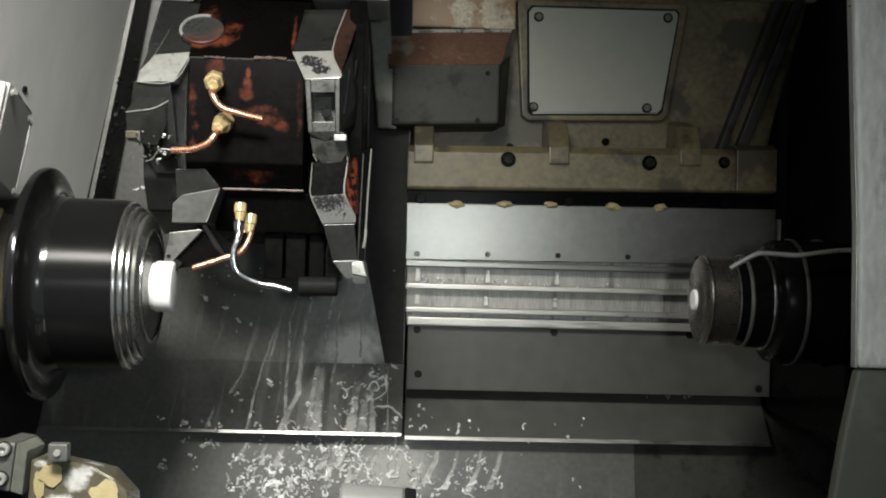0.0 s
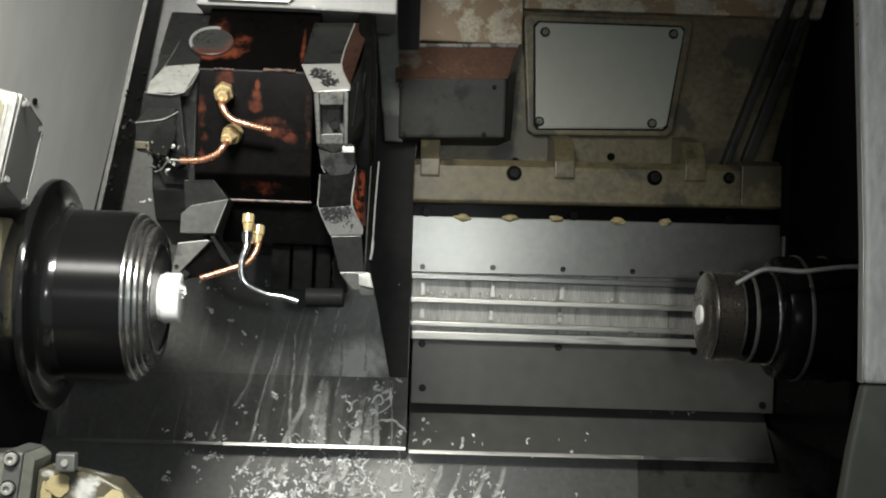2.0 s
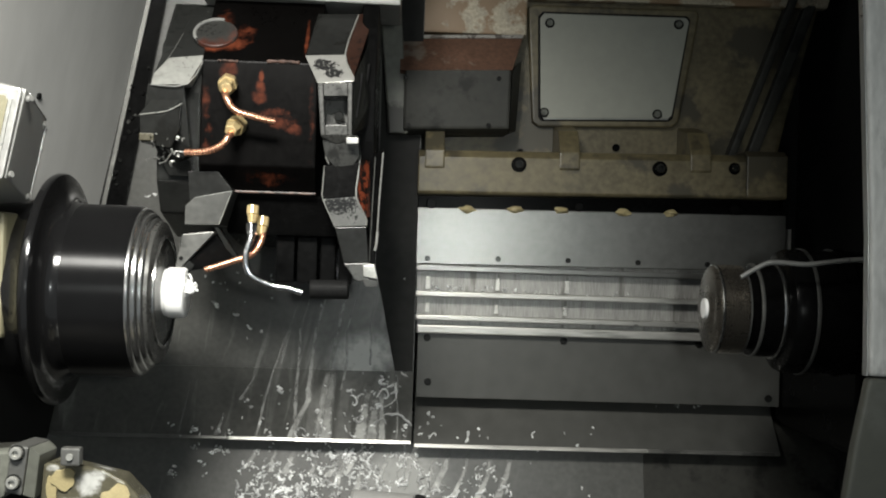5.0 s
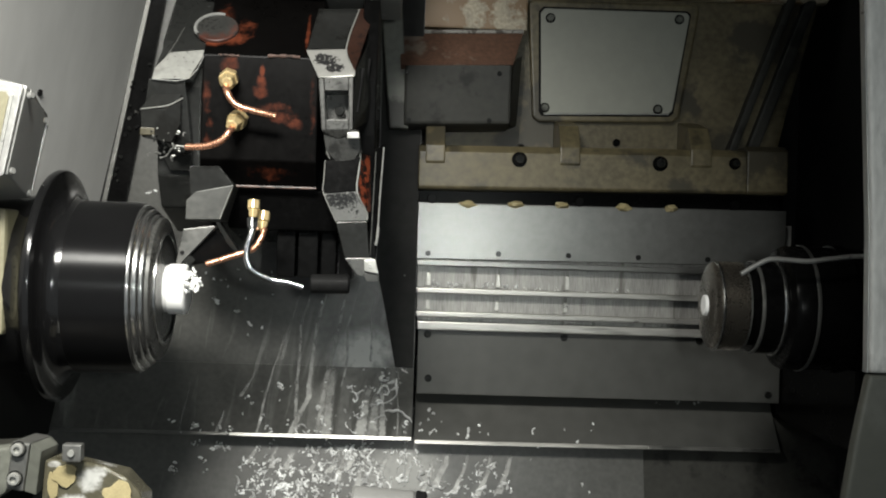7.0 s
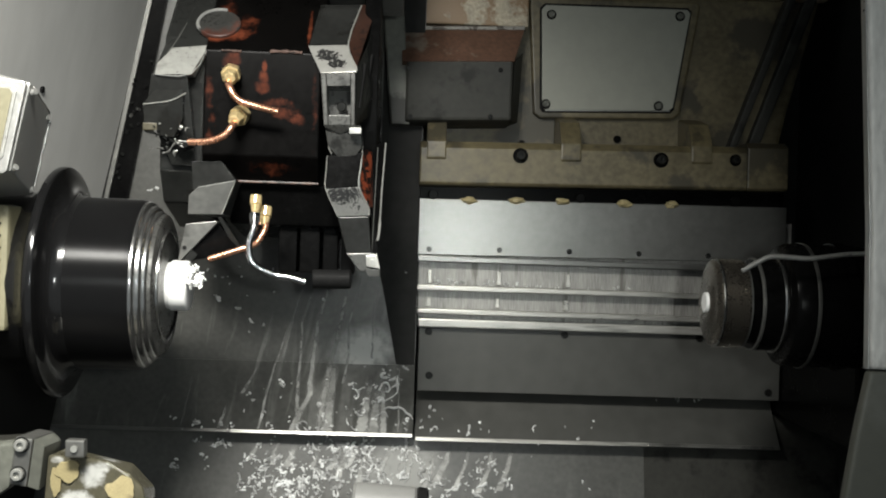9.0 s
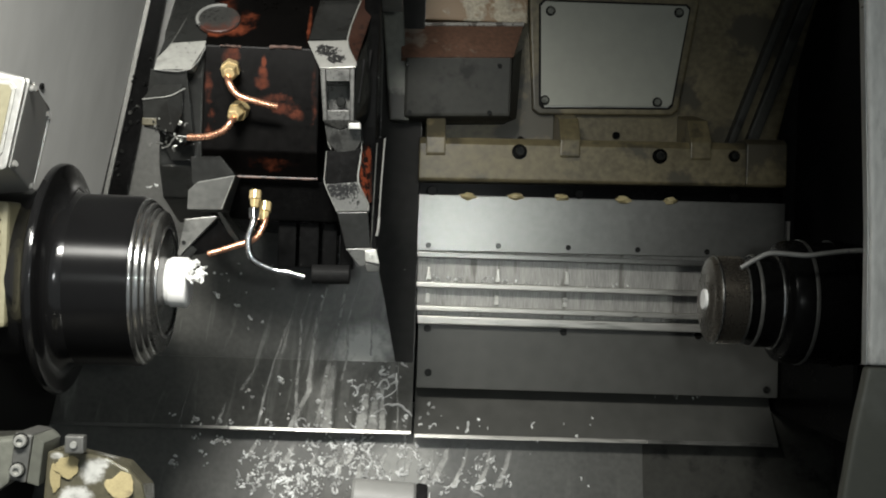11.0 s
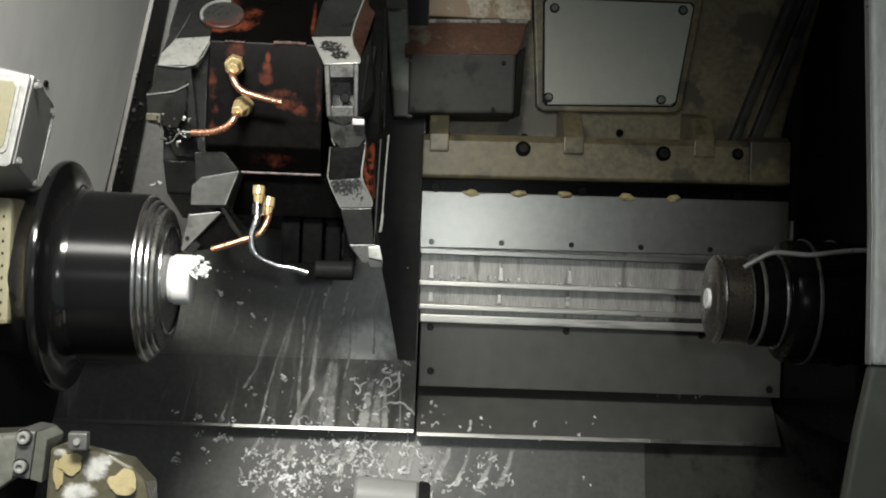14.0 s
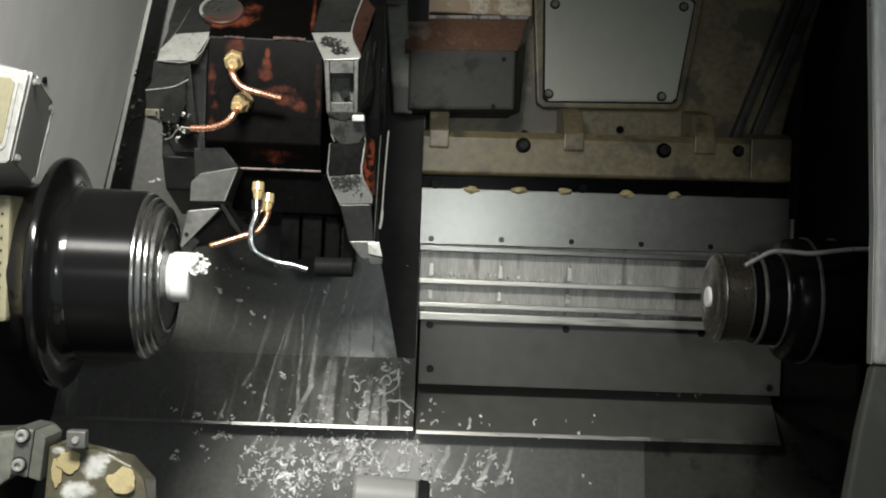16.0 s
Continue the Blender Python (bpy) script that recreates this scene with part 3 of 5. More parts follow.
def build_wall_details():
    hole = thing("wall_plug", (wall_u(0.244, -0.085), 0.244, -0.085), "small black plug hole in the grey wall", "plug")
    u = wall_u(0.244, -0.085)
    part("plug", peg((u - 0.004, 0.244, -0.085), (0.0065, -0.001, 0.001), 0.0045, 14), M_RUBBER, hole)
    b = thing("junction_box", (-0.44, 0.17, 0.15), "scuffed grey junction box with a bright lid on the wall", "junction box")
    part("body", hull([(-0.62, 0.08, 0.06), (-0.62, 0.27, 0.06), (-0.448, 0.099, 0.06), (-0.4302, 0.1955, 0.06),
                       (-0.62, 0.10, 0.17), (-0.62, 0.25, 0.17), (-0.4375, 0.1195, 0.17), (-0.419, 0.217, 0.17)], 0.002), M_BOX, b)
    part("scraped_edge", tube([(-0.4478, 0.1005, 0.0615), (-0.443, 0.128, 0.0615), (-0.4365, 0.16, 0.0615), (-0.4315, 0.186, 0.0615)], 0.0022, 8, 4, 0.3), M_LID, b, "scraped bright edge", True)
    part("scraped_edge", tube([(-0.4298, 0.197, 0.066), (-0.4258, 0.206, 0.11), (-0.4213, 0.2145, 0.15)], 0.0010, 8, 3, 0.3), M_LID, b, "scraped bright edge", True)
    for p in ((-0.4205, 0.2075, 0.160), (-0.4325, 0.1895, 0.07), (-0.447, 0.104, 0.072), (-0.4385, 0.124, 0.160)):
        part("side_screw", peg(p, (0.005, 0.0008, 0.002), 0.0042, 12, 0.0034), M_LID, b)
    lid = part("lid", prism([(-0.62, 0.117), (-0.4425, 0.1165), (-0.4385, 0.1195), (-0.4215, 0.213), (-0.4235, 0.2175), (-0.62, 0.231)], "w", 0.1705, 0.178, 0.002), M_LID, b, "bright aluminium lid")
    part("label_rim", prism([(-0.62, 0.131), (-0.4465, 0.131), (-0.4425, 0.135), (-0.4305, 0.2055), (-0.4345, 0.2115), (-0.62, 0.220)], "w", 0.178, 0.180, 0.0008), M_STEEL, lid)
    part("label_plate", prism([(-0.62, 0.136), (-0.449, 0.136), (-0.4455, 0.140), (-0.4345, 0.203), (-0.438, 0.2085), (-0.62, 0.215)], "w", 0.180, 0.1812, 0.0005), M_IVORY, lid, "yellowed ivory plate")
    e = thing("operator_panel", (-0.45, -0.02, 0.14), "ivory panel with small dark marks beside the chuck", "panel")
    part("body", box(-0.64, -0.458, -0.06, 0.085, 0.04, 0.11, 0.006), M_IVORY, e)
    for i in range(9):
        part("mark", box(-0.468, -0.466, -0.05 + i * 0.014, -0.047 + i * 0.014, 0.11, 0.1108, 0), M_RUBBER, e)


# ---- bed covers and chip tray ----
def coolant_runs(name, runs, place, seed, label):
    """Dried runs of coolant, thin ribbons that wander and widen downwards. runs: (width, strength, points from top to bottom)."""
    rng = random.Random(seed)
    verts, faces, coords = [], [], []
    for width, strength, points in runs:
        line = []
        for (u0, v0), (u1, v1) in zip(points, points[1:]):
            steps = max(2, int(abs(v1 - v0) / 0.004))
            line += [(u0 + (u1 - u0) * k / steps, v0 + (v1 - v0) * k / steps) for k in range(steps)]
        line.append(points[-1])
        first, drift = len(verts), 0.0
        for i, (u, v) in enumerate(line):
            along = i / (len(line) - 1)
            drift = 0.8 * drift + rng.uniform(-0.0007, 0.0007)
            half = width * (0.6 + 0.7 * along ** 1.5) * rng.uniform(0.85, 1.15) * 0.5
            for k in (-1, 1):
                q = place(u + drift + k * half, v)
                verts.append((q.x, q.y, q.z + 0.0005))
                coords.append((0.5 + 0.5 * k, 1.35 * strength * (0.35 + 0.65 * along) * min(1.0, i / 4)))
        for k in range(len(line) - 1):
            p = first + 2 * k
            faces.append((p, p + 1, p + 3, p + 2))
    me = bpy.data.meshes.new(name)
    me.from_pydata(verts, [], faces)
    layer = me.uv_layers.new(name="film")
    for corner in me.loops:
        layer.data[corner.index].uv = coords[corner.vertex_index]
    me.materials.append(M_RUN)
    ob = new(name, me)
    ob.matrix_world = BED
    return tagged(ob, label, "coolant stain", "", "stuff")


def build_covers():
    c = thing("bed_cover", (-0.25, -0.1, -0.33), "oily black sheet cover streaked with dried coolant", "machine cover")
    up = [(0.75, -0.33), (-0.1285, -0.33), (-0.1285, -0.336), (0.75, -0.336)]
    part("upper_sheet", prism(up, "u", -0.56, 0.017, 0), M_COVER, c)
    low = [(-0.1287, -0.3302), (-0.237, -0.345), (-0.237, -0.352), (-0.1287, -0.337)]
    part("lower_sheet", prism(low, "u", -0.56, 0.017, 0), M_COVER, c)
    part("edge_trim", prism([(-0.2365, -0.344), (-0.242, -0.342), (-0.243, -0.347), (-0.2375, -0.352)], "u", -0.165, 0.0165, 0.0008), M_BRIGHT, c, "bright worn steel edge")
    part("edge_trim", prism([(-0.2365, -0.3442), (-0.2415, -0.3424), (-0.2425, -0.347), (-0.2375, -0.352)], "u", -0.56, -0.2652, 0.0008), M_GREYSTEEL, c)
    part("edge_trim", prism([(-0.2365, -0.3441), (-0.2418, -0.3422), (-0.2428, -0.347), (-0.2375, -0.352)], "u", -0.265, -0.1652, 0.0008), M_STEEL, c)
    # no real strip: a near-black sheet carries the turret's shadow on the cover
    part("turret_shade_strip", prism([(-0.046, 0.75), (0.016, 0.75), (0.016, -0.1275), (-0.012, -0.1275), (-0.03, -0.04), (-0.046, 0.03)], "w", -0.3295, -0.3268, 0.0008), M_VOID, c, "black strip that stands in for the turret shadow")
    r = thing("apron_cover", (0.3, -0.2, -0.35), "dark sheet cover under the slide with a worn edge", "machine cover")
    part("sheet", prism([(-0.12, -0.44), (-0.19, -0.388), (-0.241, -0.342), (-0.241, -0.350), (-0.19, -0.396), (-0.12, -0.448)], "u", 0.021, 0.596, 0.0006), M_APRON, r)
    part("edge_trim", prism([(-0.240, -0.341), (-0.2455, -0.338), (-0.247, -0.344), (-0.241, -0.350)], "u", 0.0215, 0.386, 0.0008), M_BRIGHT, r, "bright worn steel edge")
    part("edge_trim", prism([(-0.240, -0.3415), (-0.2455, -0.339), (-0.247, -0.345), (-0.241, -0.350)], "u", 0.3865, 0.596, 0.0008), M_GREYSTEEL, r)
    t = thing("chip_tray", (0, -0.35, -0.33), "black wet chip tray littered with curled swarf", "chip tray")
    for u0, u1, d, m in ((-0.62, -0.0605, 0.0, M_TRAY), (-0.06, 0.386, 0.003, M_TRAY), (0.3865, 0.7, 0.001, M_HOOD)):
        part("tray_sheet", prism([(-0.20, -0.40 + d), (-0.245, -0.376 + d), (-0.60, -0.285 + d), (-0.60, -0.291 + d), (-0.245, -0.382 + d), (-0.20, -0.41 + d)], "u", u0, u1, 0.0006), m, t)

    def on_cover(u, v):
        return Vector((u, v, -0.33 if v > -0.13 else -0.3305 - (-0.13 - v) * 0.135))

    def on_tray(u, v):
        return Vector((u, v, -0.376 + (-0.245 - v) * 0.2563 + (0.003 if u > -0.06 else 0)))

    def on_apron(u, v):
        return Vector((u, v, -0.342 + (-0.241 - v) * 0.9))
    coolant_runs("coolant_runs_on_cover", [
        (0.005, 1.0, [(-0.178, -0.068), (-0.202, -0.149), (-0.223, -0.235)]), (0.007, 0.8, [(-0.138, 0.012), (-0.158, -0.068), (-0.164, -0.236)]), (0.011, 0.95, [(-0.112, 0.013), (-0.135, -0.067), (-0.144, -0.176), (-0.169, -0.236)]),
        (0.012, 0.9, [(-0.087, 0.014), (-0.099, -0.066), (-0.115, -0.141), (-0.130, -0.236)]), (0.005, 0.8, [(-0.068, 0.014), (-0.086, -0.065), (-0.088, -0.13), (-0.094, -0.16)]), (0.019, 1.6, [(-0.050, -0.150), (-0.063, -0.236)]),
        (0.012, 1.3, [(-0.033, -0.14), (-0.028, -0.236)]), (0.004, 0.6, [(-0.0075, -0.093), (-0.0054, -0.236)]), (0.008, 0.7, [(-0.222, -0.135), (-0.248, -0.180)]), (0.005, 0.3, [(-0.322, -0.147), (-0.342, -0.232)]),
        (0.008, 0.6, [(-0.271, -0.195), (-0.285, -0.236)]), (0.004, 0.5, [(-0.04, 0.0), (-0.052, -0.06), (-0.05, -0.12)]), (0.005, 0.4, [(-0.158, 0.0), (-0.172, -0.06), (-0.186, -0.12)]), (0.02, 0.9, [(-0.105, -0.12), (-0.118, -0.236)]), (0.02, 1.0, [(-0.04, -0.16), (-0.045, -0.236)])],
        on_cover, 32, "grey dried coolant runs down the black cover")
    rng = random.Random(31)
    runs = []
    for u, width in ((-0.225, 0.012), (-0.19, 0.010), (-0.165, 0.016), (-0.13, 0.012), (-0.095, 0.014), (-0.085, 0.012), (-0.072, 0.018), (-0.047, 0.018), (-0.015, 0.010), (0.02, 0.014), (0.055, 0.010), (0.078, 0.016), (0.11, 0.010), (0.145, 0.012), (0.175, 0.014)):
        top = -0.252 - rng.uniform(0, 0.012)
        fall = rng.uniform(0.03, 0.075)
        runs.append((width, rng.uniform(0.7, 1.3), [(u, top), (u - 0.15 * fall + rng.uniform(-0.004, 0.004), top - 0.5 * fall), (u - 0.3 * fall + rng.uniform(-0.006, 0.006), top - fall)]))
    coolant_runs("coolant_runs_in_tray", runs, on_tray, 33, "grey dried coolant runs in the chip tray")
    swarf("swarf_on_cover", [(-0.05, -0.175, 0.05, 0.035, 13, 0.028), (-0.02, -0.175, 0.02, 0.045, 10, 0.028), (-0.05, -0.17, 0.06, 0.05, 24, 0.007), (-0.16, -0.19, 0.12, 0.035, 24, 0.008), (-0.25, -0.228, 0.11, 0.006, 26, 0.008),
                             (-0.1, -0.230, 0.11, 0.004, 24, 0.007), (-0.2, -0.04, 0.10, 0.05, 22, 0.008), (-0.012, 0.0, 0.012, 0.16, 14, 0.007), (-0.35, 0.14, 0.05, 0.03, 8, 0.010), (-0.01, -0.12, 0.012, 0.03, 8, 0.010)],
          on_cover, 11, "pale curled swarf stuck on the black cover")
    swarf("swarf_in_tray", [(0.035, -0.30, 0.035, 0.03, 34, 0.014), (0.11, -0.31, 0.05, 0.025, 16, 0.012), (-0.205, -0.31, 0.045, 0.03, 130, 0.009), (-0.165, -0.33, 0.05, 0.02, 100, 0.011), (-0.10, -0.30, 0.045, 0.035, 150, 0.012), (-0.045, -0.30, 0.03, 0.04, 40, 0.016), (-0.27, -0.28, 0.08, 0.025, 60, 0.006), (0.05, -0.285, 0.10, 0.025, 34, 0.014),
                            (-0.06, -0.268, 0.10, 0.01, 40, 0.008), (0.25, -0.29, 0.12, 0.04, 6, 0.012), (0.08, -0.325, 0.10, 0.025, 34, 0.018), (-0.13, -0.28, 0.10, 0.02, 60, 0.009)], on_tray, 12, "heap of pale curled swarf in the black tray")
    swarf("swarf_on_apron", [(0.2, -0.225, 0.16, 0.015, 12, 0.009), (0.05, -0.19, 0.025, 0.04, 9, 0.009), (0.46, -0.175, 0.06, 0.004, 30, 0.006)], on_apron, 13, "few pale chips on the dark apron")


def build_way_cover():
    w = thing("way_cover", (0.3, -0.05, -0.34), "telescopic steel way cover with stepped bright lips", "way cover")
    right = 0.598
    two = part("cover_stage", box(0.018, right, -0.003, 0.11, -0.336, -0.326, 0.0008), M_STAGE, w)
    part("lip", box(0.0165, right, -0.0115, -0.0032, -0.338, -0.319, 0.0018), M_BRIGHT, two, "worn bright lip")
    three = part("cover_stage", box(0.0185, right, -0.040, 0.06, -0.350, -0.341, 0.0008), M_STAGE, w)
    part("lip", box(0.0175, right, -0.0485, -0.0402, -0.352, -0.333, 0.0018), M_BRIGHT, three, "worn bright lip")
    four = part("cover_stage", box(0.0195, right, -0.056, 0.03, -0.362, -0.353, 0.0008), M_STAGE, w)
    part("lip", box(0.0195, right, -0.0695, -0.0562, -0.364, -0.346, 0.002), M_BRIGHT, four, "worn bright lip")
    for stage, v0, v1, ww in ((two, 0.0, 0.02, -0.326), (three, -0.036, -0.021, -0.341)):
        for k in range(3):
            u = 0.035 + k * 0.1075
            part("clip", prism([(u - 0.0028, v1), (u + 0.0028, v1), (u + 0.004, v0), (u - 0.004, v0)], "w", ww, ww + 0.003, 0.001), M_BRIGHT, stage, "small bright spring clip")
    swarf("swarf_on_way_cover", [(0.10, 0.001, 0.07, 0.003, 46, 0.005), (0.25, 0.0, 0.1, 0.002, 22, 0.003)], lambda u, v: Vector((u, v, -0.3255)), 14, "pale crumbs of swarf along the cover lip")
    apron = part("apron_plate", box(0.022, right, -0.171, -0.0698, -0.372, -0.36, 0.0015), M_APRON, w, "dull dark grey front plate")
    for u, v in ((0.037, -0.077), (0.252, -0.076), (0.040, -0.146), (0.58, -0.158), (0.467, -0.075)):
        cap_screw(apron, u, v, -0.36, 0.0058, 0.003)
    part("carrier", box(0.03, right, -0.16, 0.2, -0.46, -0.373, 0.002), M_BLACK, w)


# ---- cross slide, moves with the feed ----
def build_slide():
    s = thing("cross_slide", (0.3, 0.2, -0.36), "olive brown cast cross slide with a grey cover panel", "machine slide")
    part("column", prism([(-0.022, 0.15), (0.572, 0.15), (0.60, 0.28), (0.69, 0.62), (-0.022, 0.62)], "w", -0.46, -0.37, 0.006), M_CAST, s)
    # ribs take the dark hood colour in place of the shadow over them
    for off, wide, deep in ((0.0, 0.014, -0.345), (0.03, 0.02, -0.352)):
        part("shaded_edge_rib", prism([(0.49 + off, 0.19), (0.49 + off + wide, 0.19), (0.625 + off + wide, 0.56), (0.625 + off, 0.56)], "w", -0.372, deep, 0.004), M_HOOD, s)
    fl = part("flange", skew(prism([(0.138, -0.36), (0.138, -0.284), (0.142, -0.28), (0.194, -0.28), (0.205, -0.292), (0.211, -0.36)], "u", 0.014, 0.5115, 0.002), 0.0177, 0.014), M_CAST, s, "brown painted mounting flange")
    part("flange_end", skew(prism([(0.138, -0.362), (0.138, -0.288), (0.142, -0.283), (0.203, -0.283), (0.212, -0.30), (0.212, -0.362)], "u", 0.5125, 0.575, 0.002), 0.0177, 0.014), M_CAST, s)
    for u0, u1 in ((0.0235, 0.053), (0.226, 0.257), (0.4245, 0.457)):
        part("rib", skew(prism([(0.176, -0.2805), (0.180, -0.2775), (0.204, -0.279), (0.240, -0.305), (0.255, -0.371), (0.177, -0.371)], "u", u0, u1, 0.003), 0.0177, 0.03), M_CAST, s)
    for u, v, r in ((0.1648, 0.187, 0.0115), (0.3782, 0.188, 0.0115), (0.492, 0.192, 0.009)):
        part("washer", peg((u, v, -0.281), (0, 0, 0.003), r, 24, None, 0.0008), M_BLACK, fl)
        cap_screw(fl, u, v, -0.279, r * 0.6, 0.009, M_DARKSTEEL, "oily socket head bolt", "bolt")
    for u, v in ((0.175, 0.2135), (0.327, 0.2265)):
        part("plug", peg((u, v, -0.371), (0, 0, 0.006), 0.006, 16), M_BLACK, s)
    # cover panel in its raised rim
    rim = part("panel_rim", prism([(0.179, 0.442), (0.188, 0.447), (0.448, 0.448), (0.452, 0.440), (0.4235, 0.268), (0.412, 0.2605), (0.202, 0.2545), (0.191, 0.262)], "w", -0.374, -0.357, 0.005, 3), M_CAST, s)
    part("gasket", prism([(0.1955, 0.428), (0.203, 0.436), (0.431, 0.4375), (0.4375, 0.432), (0.414, 0.275), (0.4075, 0.2695), (0.206, 0.2635), (0.2005, 0.2695)], "w", -0.358, -0.3555, 0.001), M_RUBBER, rim)
    panel = part("cover_panel", prism([(0.1985, 0.425), (0.205, 0.4325), (0.429, 0.434), (0.4345, 0.428), (0.4113, 0.2785), (0.405, 0.273), (0.2085, 0.267), (0.2037, 0.272)], "w", -0.3555, -0.3515, 0.0015), M_PANEL, s, "plain grey green painted cover panel")
    part("worn_edge", prism([(0.209, 0.2668), (0.4055, 0.2728), (0.4055, 0.2718), (0.209, 0.2655)], "w", -0.356, -0.3508, 0), M_LID, panel, "rubbed bright lower edge")
    for u, v in ((0.2139, 0.4171), (0.4177, 0.4227), (0.3878, 0.2797), (0.2091, 0.2761)):
        part("washer", peg((u, v, -0.352), (0, 0, 0.0012), 0.0078, 20), M_RUBBER, panel)
        cap_screw(panel, u, v, -0.351, 0.0052, 0.004, M_COLUMN)
    part("rusty_plate", box(-0.021, 0.176, 0.392, 0.62, -0.372, -0.333, 0.003), M_RUST, s, "rust stained cast top plate")
    part("top_ledge", prism([(0.178, 0.4535), (0.60, 0.4565), (0.655, 0.457), (0.70, 0.62), (0.178, 0.62)], "w", -0.372, -0.352, 0.004), M_RUST, s, "rust stained cast ledge")
    hood = part("hood", skew(prism([(0.231, -0.37), (0.2305, -0.31), (0.236, -0.292), (0.324, -0.285), (0.37, -0.327), (0.37, -0.37)], "u", -0.011, 0.150, 0.004), 0.038, -0.01), M_HOOD, s, "dark steel hood with a red brown top")
    part("hood_top", skew(hull([(-0.018, 0.3235, -0.2835), (0.151, 0.3235, -0.2835), (0.170, 0.381, -0.332), (-0.021, 0.381, -0.332), (-0.018, 0.32, -0.30), (0.151, 0.32, -0.30), (0.170, 0.379, -0.35), (-0.021, 0.379, -0.35)], 0.0015), 0.038, -0.01), M_REDBROWN, hood, "red brown primed top with scuffs")
    part("hood_side", skew(hull([(0.1505, 0.233, -0.30), (0.1515, 0.322, -0.286), (0.168, 0.345, -0.325), (0.1635, 0.236, -0.335), (0.151, 0.233, -0.36), (0.168, 0.345, -0.36)], 0.002), 0.038, -0.01), M_HOOD, hood)
    part("hood_edge", skew(box(-0.021, 0.171, 0.380, 0.3865, -0.35, -0.33, 0.0015), 0.038, -0.01), M_SCRAPED, hood, "scraped pale edge")
    for u, v in ((-0.003, 0.2415), (0.118, 0.2455), (-0.008, 0.313), (0.131, 0.316)):
        cap_screw(hood, u, v, -0.2915 if v < 0.3 else -0.286, 0.0035, 0.003)
    part("side_column", hull([(-0.033, 0.2295, -0.30), (-0.0035, 0.2295, -0.30), (-0.0095, 0.29, -0.30), (-0.038, 0.285, -0.30), (-0.0695, 0.62, -0.30), (-0.035, 0.62, -0.30),
                              (-0.033, 0.2295, -0.42), (-0.0035, 0.2295, -0.42), (-0.0695, 0.62, -0.42), (-0.035, 0.62, -0.42)], 0.003), M_COLUMN, s, "dark grey upright beside the hood")
    plate = part("slide_cover", skew(box(0.015, 0.584, 0.033, 0.119, -0.324, -0.31, 0.0012), 0.0095, 0.015), M_PLATE, s, "scuffed satin steel cover plate")
    part("lip", box(0.0155, 0.584, 0.0225, 0.0318, -0.324, -0.306, 0.0018), M_PLATE, plate)
    # black filler that puts the flange's shadow into the gap above the plate
    part("flange_shade_block", box(0.016, 0.584, 0.115, 0.16, -0.40, -0.325, 0.001), M_BLACK, s)
    for k, v in enumerate((0.0418, 0.0440, 0.0450, 0.0454, 0.0458)):
        cap_screw(plate, 0.0326 + k * 0.1076, v, -0.31, 0.0042, 0.003)
    rng = random.Random(77)
    for u, v, wide in ((0.091, 0.1185, 0.012), (0.164, 0.1205, 0.012), (0.235, 0.1215, 0.0105), (0.330, 0.1215, 0.012), (0.404, 0.1225, 0.010)):
        bm = bmesh.new()
        bmesh.ops.create_icosphere(bm, subdivisions=3, radius=1)
        for q in bm.verts:
            q.co *= 1 + 0.45 * noise.noise(q.co * 1.6 + Vector((u * 90, 0, 0)))
        bmesh.ops.transform(bm, verts=bm.verts, matrix=Matrix.Translation((u, v, -0.31)) @ Matrix.Diagonal((wide, 0.0052, 0.0065, 1)))
        part("grease_lump", bm, M_GREASE, plate, "yellow grease lump", True)
    for u, v in ((0.036, 0.1255), (0.262, 0.128), (0.503, 0.131)):
        part("stud", peg((u, v, -0.325), (0, 0, 0.02), 0.008, 8, None, 0.001), M_BLACK, plate)
    return s


